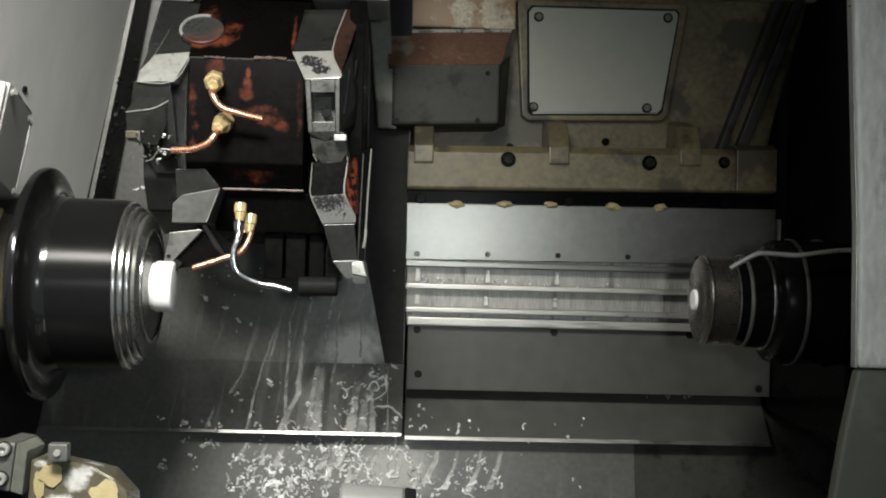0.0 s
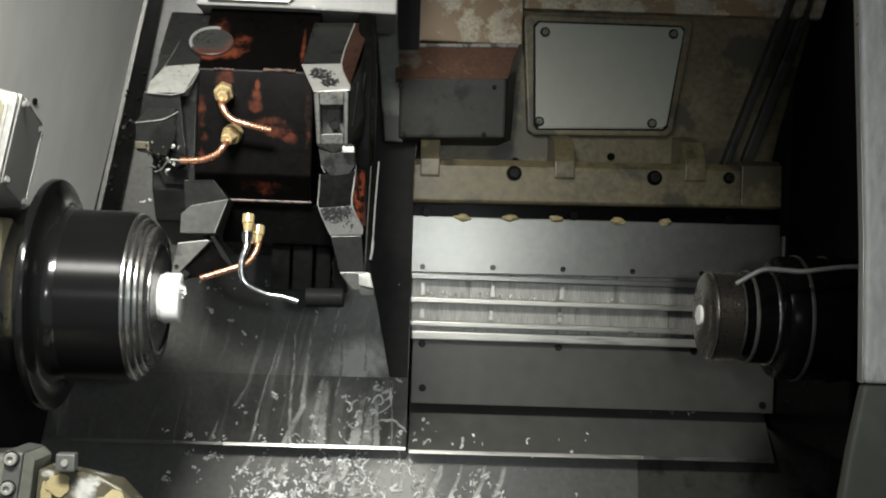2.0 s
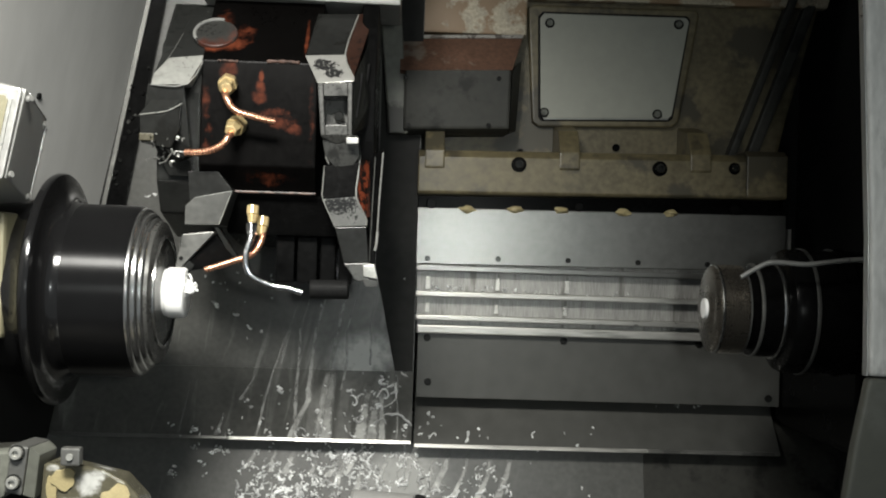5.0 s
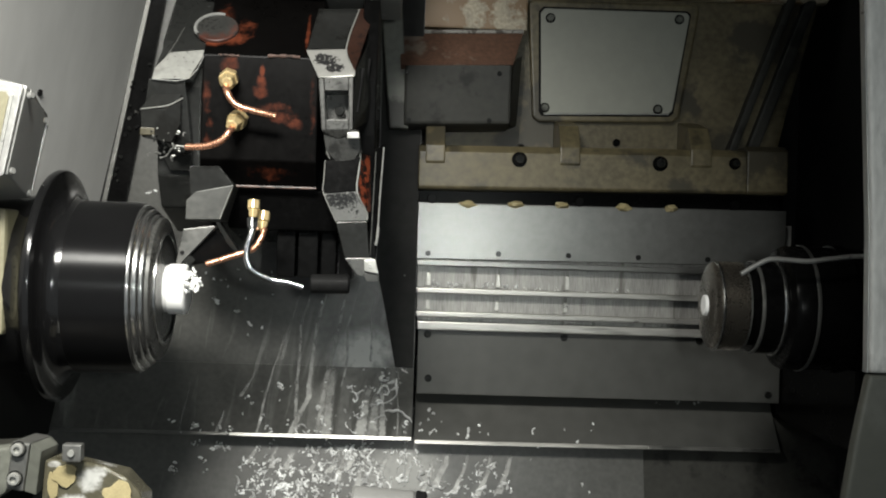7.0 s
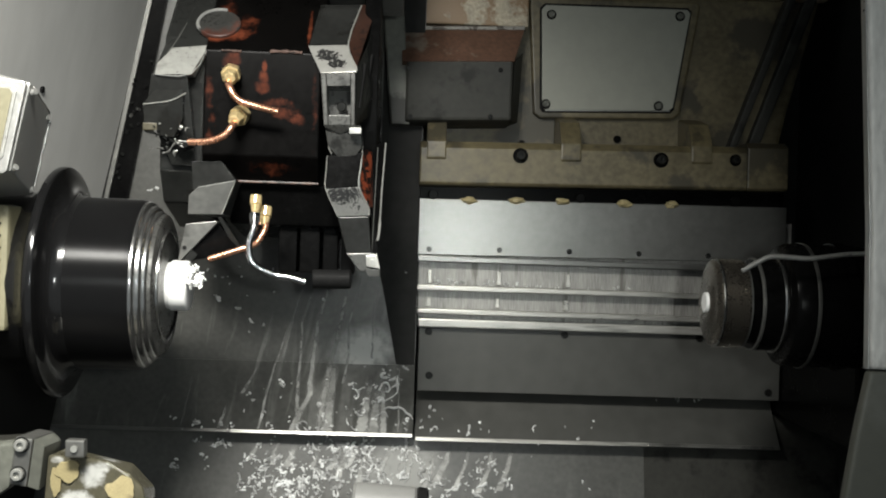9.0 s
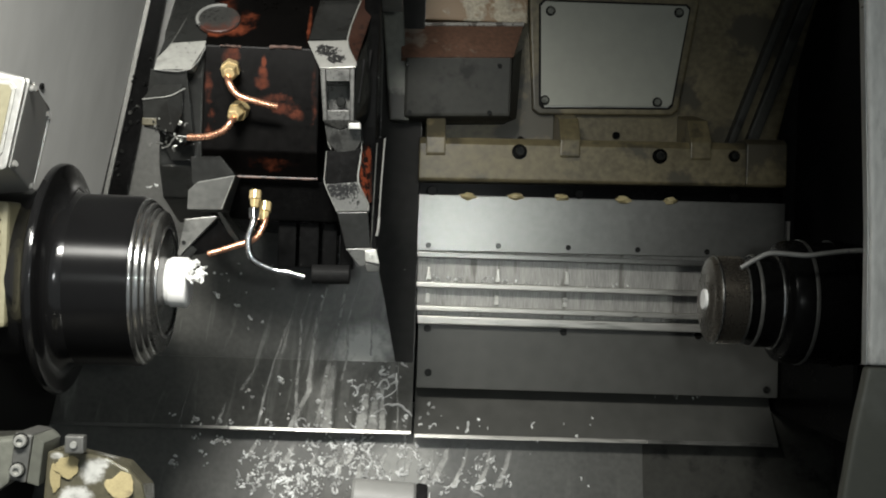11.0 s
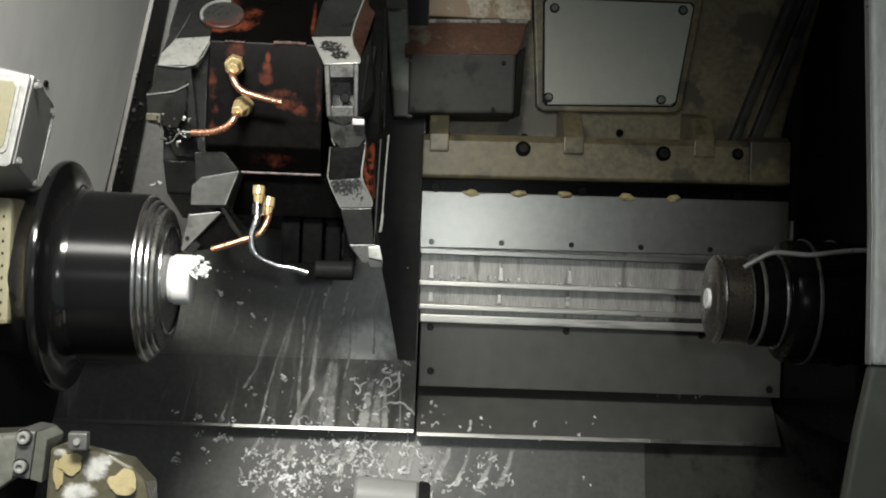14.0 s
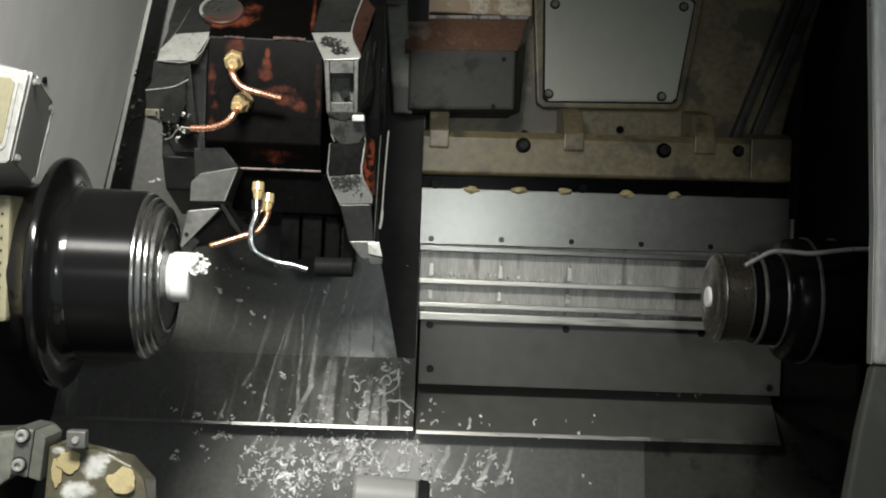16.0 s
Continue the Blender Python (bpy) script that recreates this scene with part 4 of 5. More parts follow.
# ---- turret, moves with the feed ----
def build_turret():
    t = thing("tool_turret", (-0.19, 0.2, -0.1), "black tool turret with chipped red paint and copper coolant pipes", "tool turret")
    drum = part("drum", prism([(0.40, -0.11), (0.281, -0.006), (0.150, -0.006), (0.12, -0.032), (0.118, -0.2), (0.2, -0.29), (0.36, -0.25)], "u", -0.263, -0.118, 0.002, 2), M_DRUM, t, "black drum with flaking red paint")
    part("rubbed_edge", tube([(-0.182, 0.2813, -0.0052), (-0.165, 0.2818, -0.0050), (-0.152, 0.2815, -0.0052), (-0.142, 0.2812, -0.0054)], 0.0022, 8, 4, 0.25), M_PINK, drum, "paint rubbed to a pinkish edge", True)
    part("rubbed_edge", tube([(-0.243, 0.2800, -0.0052), (-0.236, 0.2804, -0.0050), (-0.227, 0.2802, -0.0052), (-0.218, 0.2802, -0.0055)], 0.0016, 8, 4, 0.3), M_PINK, drum, "", True)
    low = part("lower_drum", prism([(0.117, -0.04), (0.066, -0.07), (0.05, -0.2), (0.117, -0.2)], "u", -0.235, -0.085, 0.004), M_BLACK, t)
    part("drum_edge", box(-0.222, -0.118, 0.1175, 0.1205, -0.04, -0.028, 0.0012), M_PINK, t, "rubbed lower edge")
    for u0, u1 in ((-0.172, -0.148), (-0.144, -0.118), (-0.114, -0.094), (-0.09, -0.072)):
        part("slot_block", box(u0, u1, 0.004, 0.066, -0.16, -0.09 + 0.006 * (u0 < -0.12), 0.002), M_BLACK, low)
    part("boring_sleeve", peg((-0.124, -0.003, -0.06), (0.05, 0.001, 0), 0.0125, 28, None, 0.0015), M_RUBBER, t, "black round boring sleeve")
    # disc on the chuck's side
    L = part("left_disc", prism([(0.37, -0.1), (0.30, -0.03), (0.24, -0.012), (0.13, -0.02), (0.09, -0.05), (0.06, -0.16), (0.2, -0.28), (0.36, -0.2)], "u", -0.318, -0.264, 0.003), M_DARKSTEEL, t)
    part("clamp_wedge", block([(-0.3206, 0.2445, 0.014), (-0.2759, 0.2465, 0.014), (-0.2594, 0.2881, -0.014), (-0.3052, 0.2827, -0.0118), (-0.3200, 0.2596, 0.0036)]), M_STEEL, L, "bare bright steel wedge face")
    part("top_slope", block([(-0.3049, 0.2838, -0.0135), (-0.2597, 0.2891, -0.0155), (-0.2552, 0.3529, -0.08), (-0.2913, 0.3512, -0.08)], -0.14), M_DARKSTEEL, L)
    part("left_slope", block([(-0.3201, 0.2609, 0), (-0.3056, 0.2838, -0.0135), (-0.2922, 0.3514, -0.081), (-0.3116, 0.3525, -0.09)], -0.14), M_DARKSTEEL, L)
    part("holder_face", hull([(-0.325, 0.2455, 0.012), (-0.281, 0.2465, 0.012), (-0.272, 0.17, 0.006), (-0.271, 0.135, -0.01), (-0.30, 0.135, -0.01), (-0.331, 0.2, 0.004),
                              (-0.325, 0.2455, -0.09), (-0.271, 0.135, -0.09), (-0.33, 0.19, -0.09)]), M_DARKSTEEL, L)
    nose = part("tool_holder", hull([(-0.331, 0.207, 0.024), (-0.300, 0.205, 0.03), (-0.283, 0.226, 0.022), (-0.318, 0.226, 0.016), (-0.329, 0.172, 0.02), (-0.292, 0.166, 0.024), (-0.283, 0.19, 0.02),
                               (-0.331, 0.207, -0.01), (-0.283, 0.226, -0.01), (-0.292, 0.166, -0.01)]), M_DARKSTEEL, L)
    part("holder_tab", box(-0.3305, -0.313, 0.1745, 0.1835, 0.018, 0.0245, 0.001), M_BRASSY, nose, "yellowed carbide seat")
    part("holder_tip", hull([(-0.30, 0.166, 0.02), (-0.272, 0.160, 0.02), (-0.285, 0.15, 0.014), (-0.27, 0.156, 0.005), (-0.30, 0.166, 0.0)], 0.0006), M_DARKSTEEL, nose)
    # shading between these two facets is set by a darker and a lighter steel
    part("shaded_holder_slope", block([(-0.2711, 0.1049, 0.003), (-0.2738, 0.1398, 0.003), (-0.2370, 0.1414, 0.003), (-0.2259, 0.1250, 0.003), (-0.2187, 0.1190, 0.003), (-0.2247, 0.1103, 0.003), (-0.2643, 0.1087, 0.003)]), M_DARKSTEEL, L)
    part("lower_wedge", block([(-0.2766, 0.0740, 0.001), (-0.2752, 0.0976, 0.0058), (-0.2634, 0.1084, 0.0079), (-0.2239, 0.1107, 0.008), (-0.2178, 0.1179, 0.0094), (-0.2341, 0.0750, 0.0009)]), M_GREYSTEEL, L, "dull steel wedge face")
    # thin steel bars along worn edges stand in for the highlights there
    part("worn_edge_highlight", tube([(-0.2180, 0.1180, 0.0075), (-0.2232, 0.1039, 0.0065), (-0.2340, 0.0756, 0.0018)], 0.0007, 8, 3), M_STEEL, L, "worn bright edge", True)
    tool = part("turning_tool", block([(-0.2779, 0.0618, 0.006), (-0.2406, 0.0668, 0.006), (-0.2385, 0.0648, 0.006), (-0.2613, 0.0394, 0.005), (-0.2828, 0.0162, 0.004), (-0.2863, 0.0174, 0.004), (-0.2808, 0.0414, 0.005)], -0.02), M_GREYSTEEL, t, "grey turning tool at the white stock")
    part("shank", block([(-0.2408, 0.0650, -0.004), (-0.2252, 0.0468, -0.012), (-0.2119, 0.0289, -0.018), (-0.2649, 0.0183, -0.008), (-0.2815, 0.0148, 0)], -0.05), M_BLACK, tool)
    part("shank_edge", block([(-0.2400, 0.0713, -0.002), (-0.2359, 0.0729, -0.002), (-0.2215, 0.0497, -0.01), (-0.2118, 0.0360, -0.015), (-0.2160, 0.0344, -0.015), (-0.2270, 0.0467, -0.01)], -0.03), M_DARKSTEEL, tool)
    part("insert_seat", block([(-0.2811, 0.0149, 0.002), (-0.2705, 0.0307, 0.002), (-0.2623, 0.0240, 0), (-0.2729, 0.0109, 0)], -0.01), M_DARKSTEEL, tool)
    part("insert_screw", peg((-0.2783, 0.0325, 0.002), (0, 0, 0.0045), 0.0026, 12), M_RUBBER, tool)
    # round boss in the top slope
    n = Vector((0, 0.66, 0.75))
    boss = part("boss", peg(Vector((-0.2515, 0.317, -0.0405)), n * 0.006, 0.028, 40, 0.0265, 0.001), M_BOSS, t, "round machined boss stained with red primer")
    part("boss_ring", tube([Vector((-0.2515, 0.317, -0.0405)) + n * 0.006 + 0.0272 * (Vector((1, 0, 0)) * math.cos(a) + Vector((0, 0.75, -0.66)) * math.sin(a)) for a in [1.3 + 0.2 * i for i in range(13)]], 0.0022, 8, 3), M_LID, boss, "bright machined rim")
        # disc on the tailstock's side
    R = part("right_disc", prism([(0.42, -0.1), (0.34, -0.06), (0.26, -0.035), (0.19, -0.04), (0.10, -0.055), (0.05, -0.1), (0.06, -0.2), (0.2, -0.28), (0.4, -0.2)], "u", -0.0675, -0.046, 0.002), M_BLACK, t, "dark disc rim with chipped paint")
    part("top_facet", block([(-0.1343, 0.2934, -0.012), (-0.0876, 0.2956, -0.012), (-0.0729, 0.3597, -0.072), (-0.1260, 0.3572, -0.072)], -0.13), M_DARKSTEEL, R)
    part("clamp_wedge", block([(-0.1357, 0.2919, -0.0115), (-0.0862, 0.2948, -0.0115), (-0.0727, 0.2623, 0.012), (-0.0745, 0.2569, 0.0145), (-0.1168, 0.2536, 0.0145)]), M_WORN, R, "wedge face with flaked black paint")
    part("flank", hull([(-0.0854, 0.2955, -0.011), (-0.0727, 0.2631, 0.0115), (-0.0712, 0.2686, 0), (-0.0563, 0.3507, -0.075), (-0.0525, 0.3636, -0.085), (-0.0722, 0.3599, -0.073), (-0.0693, 0.3309, -0.09)], 0.0006), M_BROWNFLANK, R, "rubbed red brown flank")
    part("socket", join(block([(-0.1169, 0.2532, 0.0125), (-0.1100, 0.2535, 0.0125), (-0.1055, 0.1895, 0.012), (-0.1110, 0.1892, 0.012)], -0.1, 0.0012), block([(-0.0801, 0.2555, 0.0127), (-0.0738, 0.2565, 0.0127), (-0.0727, 0.1909, 0.0122), (-0.0776, 0.1907, 0.0122)], -0.1, 0.0012),
                        block([(-0.1100, 0.2536, 0.0122), (-0.0801, 0.2556, 0.0122), (-0.0795, 0.2396, 0.0118), (-0.1087, 0.2383, 0.0118)], -0.1, 0.0008), block([(-0.1067, 0.2027, 0.012), (-0.0781, 0.2039, 0.012), (-0.0776, 0.1907, 0.0118), (-0.1055, 0.1895, 0.0118)], -0.1, 0.0012), block([(-0.1124, 0.2460, -0.03), (-0.0808, 0.2474, -0.03), (-0.0793, 0.2071, -0.03), (-0.1101, 0.2058, -0.03)], -0.1, 0)), M_SOCKET, R, "dark steel tool socket with a square pocket")
    part("socket_stud", peg((-0.0904, 0.2153, -0.03), (0, 0, 0.03), 0.0062, 12, None, 0.001), M_DARKSTEEL, R)
    part("side_plate", hull([(-0.0726, 0.2609, 0.012), (-0.0720, 0.1910, 0.0115), (-0.0619, 0.2310, -0.02), (-0.0575, 0.3013, -0.05), (-0.0526, 0.3350, -0.07), (-0.0475, 0.2506, -0.05), (-0.0505, 0.2139, -0.05), (-0.07, 0.255, -0.1), (-0.07, 0.15, -0.1)], 0.001), M_DARKSTEEL, R)
    for a, b in (((-0.0632, 0.2711, -0.012), (-0.0690, 0.2134, 0.002)), ((-0.0560, 0.2879, -0.04), (-0.0619, 0.2321, -0.018))):
        part("side_groove", tube([a, b], 0.0022, 8, 2), M_RUBBER, R)
    part("disc_pin", peg((-0.0513, 0.2533, -0.05), (0.003, 0.001, 0.009), 0.0042, 14, 0.0034, 0.0008), M_STEEL, R, "bright pin head")
    # highlight bar along the worn corner of facet and wedge
    part("worn_edge_highlight", tube([(-0.0728, 0.3580, -0.071), (-0.0854, 0.2954, -0.0105), (-0.0727, 0.2629, 0.0125), (-0.0744, 0.2567, 0.0155)], 0.0010, 8, 3), M_STEEL, R, "worn bright edge", True)
    part("socket_lip", block([(-0.1110, 0.1892, 0.012), (-0.0657, 0.1912, 0.012), (-0.0679, 0.1876, 0.006), (-0.0908, 0.1798, 0.004), (-0.1085, 0.1851, 0.006)], -0.05, 0.0008), M_SOCKET, R)
    part("key", block([(-0.0791, 0.1868, 0.021), (-0.0639, 0.1874, 0.021), (-0.0636, 0.1798, 0.021), (-0.0788, 0.1791, 0.021)], 0.008, 0.001), M_LID, R, "small bright key block")
    part("mid_block", block([(-0.1093, 0.1848, 0.003), (-0.0909, 0.1792, 0.003), (-0.0652, 0.1867, 0.003), (-0.0625, 0.1675, -0.002), (-0.0727, 0.1514, -0.008), (-0.0896, 0.1486, -0.008), (-0.1054, 0.1643, -0.002)]), M_SOCKET, R)
    part("worn_edge_highlight", tube([(-0.1053, 0.1643, -0.0015), (-0.1010, 0.1556, -0.005)], 0.0008, 8, 3), M_STEEL, R, "worn bright edge", True)
    part("worn_edge_highlight", tube([(-0.0889, 0.1492, -0.0075), (-0.0748, 0.1513, -0.0075)], 0.0008, 8, 3), M_STEEL, R, "worn bright edge", True)
    part("lower_facet", block([(-0.1066, 0.1534, -0.0065), (-0.0630, 0.1595, -0.0065), (-0.0654, 0.1152, -0.0035), (-0.1062, 0.1114, -0.0035)]), M_BLACK, R)
    part("worn_edge_highlight", tube([(-0.1076, 0.1547, -0.021), (-0.1079, 0.1280, -0.009), (-0.1068, 0.1113, -0.002), (-0.0911, 0.0776, -0.0095)], 0.0006, 8, 3), M_STEEL, R, "worn bright edge", True)
    part("worn_edge_highlight", tube([(-0.0628, 0.1678, -0.012), (-0.0638, 0.1437, -0.005), (-0.0654, 0.1158, -0.0012), (-0.0526, 0.0904, -0.008), (-0.0523, 0.0806, -0.0095)], 0.0011, 8, 3), M_STEEL, R, "worn bright edge", True)
    part("lower_wedge", block([(-0.1068, 0.1113, -0.002), (-0.0654, 0.1158, -0.002), (-0.0526, 0.0905, -0.0085), (-0.0522, 0.0799, -0.01), (-0.0912, 0.0776, -0.01)]), M_WORNDARK, R, "flaked wedge face")
    part("red_strip", hull([(-0.0620, 0.1657, -0.012), (-0.0508, 0.1618, -0.026), (-0.0481, 0.0922, -0.026), (-0.0520, 0.0899, -0.012), (-0.0647, 0.1152, -0.003), (-0.0593, 0.1338, -0.06)], 0.0005), M_REDFLANK, R, "red painted flank with black flakes")
    part("rim_edge", hull([(-0.0519, 0.1679, -0.03), (-0.0330, 0.1806, -0.04), (-0.0363, 0.1184, -0.035), (-0.0401, 0.0328, -0.028), (-0.0488, 0.0339, -0.028), (-0.0500, 0.1750, -0.1), (-0.0351, 0.1794, -0.1), (-0.0407, 0.0329, -0.06)], 0.001), M_BLACK, R, "thin oily rim")
    part("rim_line", tube([(-0.0342, 0.1751, -0.036), (-0.0370, 0.1183, -0.033), (-0.0386, 0.0674, -0.028), (-0.0400, 0.0500, -0.026)], 0.0010, 8, 4), M_STEEL, R, "bright worn rim line", True)
    part("rim_line", tube([(-0.0440, 0.1684, -0.031), (-0.0457, 0.1032, -0.028), (-0.0473, 0.0354, -0.024)], 0.0007, 8, 4), M_GREYSTEEL, R, "bright worn rim line", True)
    # short thicker bar, a modelled glint on the rim
    part("rim_glint", tube([(-0.0381, 0.0732, -0.027), (-0.0389, 0.0587, -0.026), (-0.0407, 0.0493, -0.026)], 0.0018, 8, 3), M_STEEL, R, "", True)
    rt = part("facing_tool", block([(-0.0913, 0.0770, -0.012), (-0.0523, 0.0792, -0.012), (-0.0477, 0.0338, -0.013), (-0.0789, 0.0326, -0.013)], -0.05), M_DARKSTEEL, t, "dark tool shank with a bright insert")
    part("tool_nose", block([(-0.0789, 0.0319, -0.012), (-0.0441, 0.0333, -0.012), (-0.0461, 0.0111, -0.012), (-0.0617, 0.0098, -0.012)], -0.045), M_SOCKET, rt)
    part("insert", block([(-0.0544, 0.0300, -0.004), (-0.0403, 0.0319, -0.004), (-0.0354, 0.0137, -0.003), (-0.0532, 0.0166, -0.004)], -0.014, 0.0008), M_STEEL, rt, "bright carbide insert")
    part("insert_screw", peg((-0.0463, 0.0225, -0.0045), (0, 0, 0.002), 0.0030, 14, 0.0024), M_LID, rt)
    part("insert_seat", block([(-0.0546, 0.0144, -0.008), (-0.0354, 0.0123, -0.008), (-0.0365, 0.0044, -0.01), (-0.0507, 0.0038, -0.01)], -0.03, 0.0008), M_GREYSTEEL, rt)
    # highlight bars on the worn edges of holder and wedge
    part("worn_edge_highlight", tube([(-0.3089, 0.2080, 0.0305), (-0.2944, 0.2117, 0.0285), (-0.2803, 0.2214, 0.0225)], 0.0007, 8, 3), M_STEEL, nose, "worn bright edge", True)
    part("worn_edge_highlight", tube([(-0.3305, 0.2058, 0.0245), (-0.3105, 0.2081, 0.0295)], 0.0007, 8, 3), M_STEEL, nose, "worn bright edge", True)
    part("worn_edge_highlight", tube([(-0.3204, 0.2444, 0.015), (-0.2757, 0.2464, 0.015), (-0.2592, 0.2879, -0.013)], 0.0007, 8, 3), M_LID, L, "worn bright edge", True)
    part("worn_edge_highlight", tube([(-0.3207, 0.2595, 0), (-0.3056, 0.2830, -0.0135), (-0.2925, 0.3355, -0.066)], 0.0008, 8, 3), M_GREYSTEEL, L, "worn edge", True)
    rng = random.Random(21)
    for k in range(22):
        p = Vector((rng.uniform(-0.318, -0.278), rng.uniform(0.150, 0.184), 0.018 + rng.uniform(0, 0.008)))
        e = Vector((rng.gauss(0, 1), rng.gauss(0, 1), rng.gauss(0, 0.5))).normalized()
        part("stuck_chip", tube([p, p + e * 0.004, p + e * 0.006 + Vector((0.003, -0.002, 0.001))], rng.uniform(0.0007, 0.0016), 6, 2), rng.choice((M_STEEL, M_GREYSTEEL, M_GREYSTEEL, M_DARKSTEEL)), nose)
    part("chip_tail", tube([(-0.274, 0.161, 0.028), (-0.284, 0.162, 0.03), (-0.291, 0.158, 0.028), (-0.297, 0.150, 0.026), (-0.305, 0.147, 0.024)], 0.0011, 6, 4, 0.3), M_GREYSTEEL, nose, "curl of swarf", True)
    # coolant pipes
    def fitting(p, d, parent, length=0.02, r=0.0125):
        p, d = Vector(p), Vector(d).normalized()
        nut = part("nut", peg(p, d * length * 0.55, r, 6, None, 0.0012), M_BRASS, parent, "hexagonal brass nut")
        part("collar", peg(p + d * length * 0.55, d * length * 0.45, r * 0.85, 6, r * 0.6, 0.0008), M_BRASS, nut)
    a = part("coolant_pipe", tube([(-0.229, 0.247, 0.01), (-0.2255, 0.231, 0.036), (-0.214, 0.214, 0.039), (-0.192, 0.207, 0.037), (-0.166, 0.202, 0.032)], 0.0042), M_COPPER, t, "bent copper coolant pipe", True)
    fitting((-0.2285, 0.2525, 0.0), (0.08, -0.35, 0.9), a, 0.034)
    b = part("coolant_pipe", tube([(-0.216, 0.195, 0.01), (-0.2195, 0.183, 0.034), (-0.229, 0.170, 0.037), (-0.248, 0.1625, 0.034), (-0.273, 0.161, 0.03)], 0.0042), M_COPPER, t, "bent copper coolant pipe", True)
    fitting((-0.214, 0.202, 0.0), (-0.15, -0.4, 0.9), b, 0.034)
    c = part("coolant_pipe", tube([(-0.189, 0.075, 0.02), (-0.190, 0.060, 0.03), (-0.1955, 0.038, 0.031), (-0.190, 0.016, 0.03), (-0.165, 0.003, 0.028), (-0.145, 0.0, 0.028), (-0.126, -0.005, 0.028)], 0.0042, wobble=0.03), M_CHROME, t, "bent bright steel coolant pipe", True)
    fitting((-0.1905, 0.0995, 0.016), (0.0, -0.95, 0.25), c, 0.022, 0.0082)
    part("union_nut", peg((-0.1905, 0.0775, 0.0218), (0.0005, -0.0135, 0.0035), 0.0080, 6, 0.0072, 0.0010), M_CHROME, c, "chromed union nut")
    d = part("coolant_pipe", tube([(-0.178, 0.07, 0.005), (-0.180, 0.056, 0.012), (-0.190, 0.040, 0.016), (-0.212, 0.031, 0.018), (-0.246, 0.019, 0.02)], 0.0038, wobble=0.05), M_COPPER, t, "dented copper coolant pipe", True)
    fitting((-0.1795, 0.0865, 0.001), (-0.04, -0.9, 0.25), d, 0.024, 0.0085)
    # housing over the drum
    h = part("housing", prism([(-0.28, 0.374), (-0.15, 0.374), (-0.018, 0.372), (-0.018, 0.62), (-0.28, 0.62)], "w", -0.2, -0.068, 0.003), M_BOX, t, "scuffed grey housing over the drum")
    part("housing_panel", prism([(-0.265, 0.379), (-0.16, 0.379), (-0.125, 0.41), (-0.125, 0.6), (-0.265, 0.6)], "w", -0.068, -0.062, 0.002), M_PLATE, h)
    return t


# ---- spindle and work ----
def build_chuck():
    c = thing("chuck", (-0.38, AXIS, 0), "glossy black lathe chuck with turned rings, spinning", "chuck")
    part("back_flange", turned([(-0.52, 0), (-0.52, 0.10), (-0.455, 0.11), (-0.435, 0.128), (-0.4315, 0.139), (-0.4305, 0.1415), (-0.4285, 0.1425), (-0.4225, 0.1425), (-0.4205, 0.1412), (-0.4195, 0.137), (-0.4188, 0.1295), (-0.4176, 0.1215), (-0.4150, 0.1150), (-0.4108, 0.1103), (-0.4055, 0.1073), (-0.398, 0.106)], seg=96), M_CHUCK, c, "", True)
    part("body", turned([(-0.399, 0.106), (-0.327, 0.1055), (-0.3235, 0.104), (-0.3225, 0.101)], seg=96), M_CHUCKBODY, c, "", True)
    for a, b, r0, r1 in ((-0.3225, -0.316, 0.1035, 0.1005), (-0.3155, -0.310, 0.0975, 0.095), (-0.3095, -0.303, 0.0915, 0.088)):
        part("ring", turned([(a - 0.006, 0.06), (a - 0.006, r0)] + [(a + 0.005 * math.sin(k * 0.26), r0 - 0.005 + 0.005 * math.cos(k * 0.26)) for k in range(7)] + [(a + 0.005, 0.05)], seg=96), M_RING, c, "bright turned ring", True)
    part("face", turned([(-0.312, 0.09), (-0.301, 0.087), (-0.299, 0.083), (-0.2985, 0.062), (-0.2975, 0.056), (-0.297, 0.038), (-0.2975, 0)], seg=96), M_SOCKET, c, "", True)
    part("face_ring", turned([(-0.2975, 0.0655), (-0.2965, 0.066), (-0.2958, 0.068), (-0.2965, 0.070), (-0.299, 0.0705)], seg=96), M_RING, c, "bright inner ring", True)
    w = thing("white_stock", (-0.29, AXIS, 0), "white plastic round stock held in the chuck", "workpiece")
    part("bar", turned([(-0.2975, 0), (-0.2975, 0.0290), (-0.2935, 0.0290), (-0.2925, 0.0312), (-0.2730, 0.0312), (-0.2710, 0.0295), (-0.2705, 0.028), (-0.2705, 0)], seg=64), M_WHITE, w, "", True)
    n = thing("swarf_nest", (-0.268, 0.008, 0.02), "tangled nest of white swarf at the tool tip", "swarf")
    rng = random.Random(8)
    for i in range(120):
        d = Vector((rng.gauss(0, 1), rng.gauss(0, 1), rng.gauss(0, 1))).normalized()
        s = rng.uniform(0.2, 1) ** 0.7
        q = Vector((-0.268, 0.008, 0.02)) + d * 0.0135 * s
        turn = Vector((rng.gauss(0, 1), rng.gauss(0, 1), rng.gauss(0, 1))).normalized()
        e, pts = (d.orthogonal() + d * rng.uniform(-0.2, 0.8)).normalized(), []
        for k in range(4):
            pts.append(q.copy())
            q = q + e * rng.uniform(0.0013, 0.0032)
            e = (Matrix.Rotation(rng.uniform(0.4, 1.2), 3, turn) @ e).normalized()
        part("curl", tube(pts, rng.uniform(0.0007, 0.0018), 6, 3, 0.25), M_WHITE, n, "", True)
    return c, w, n


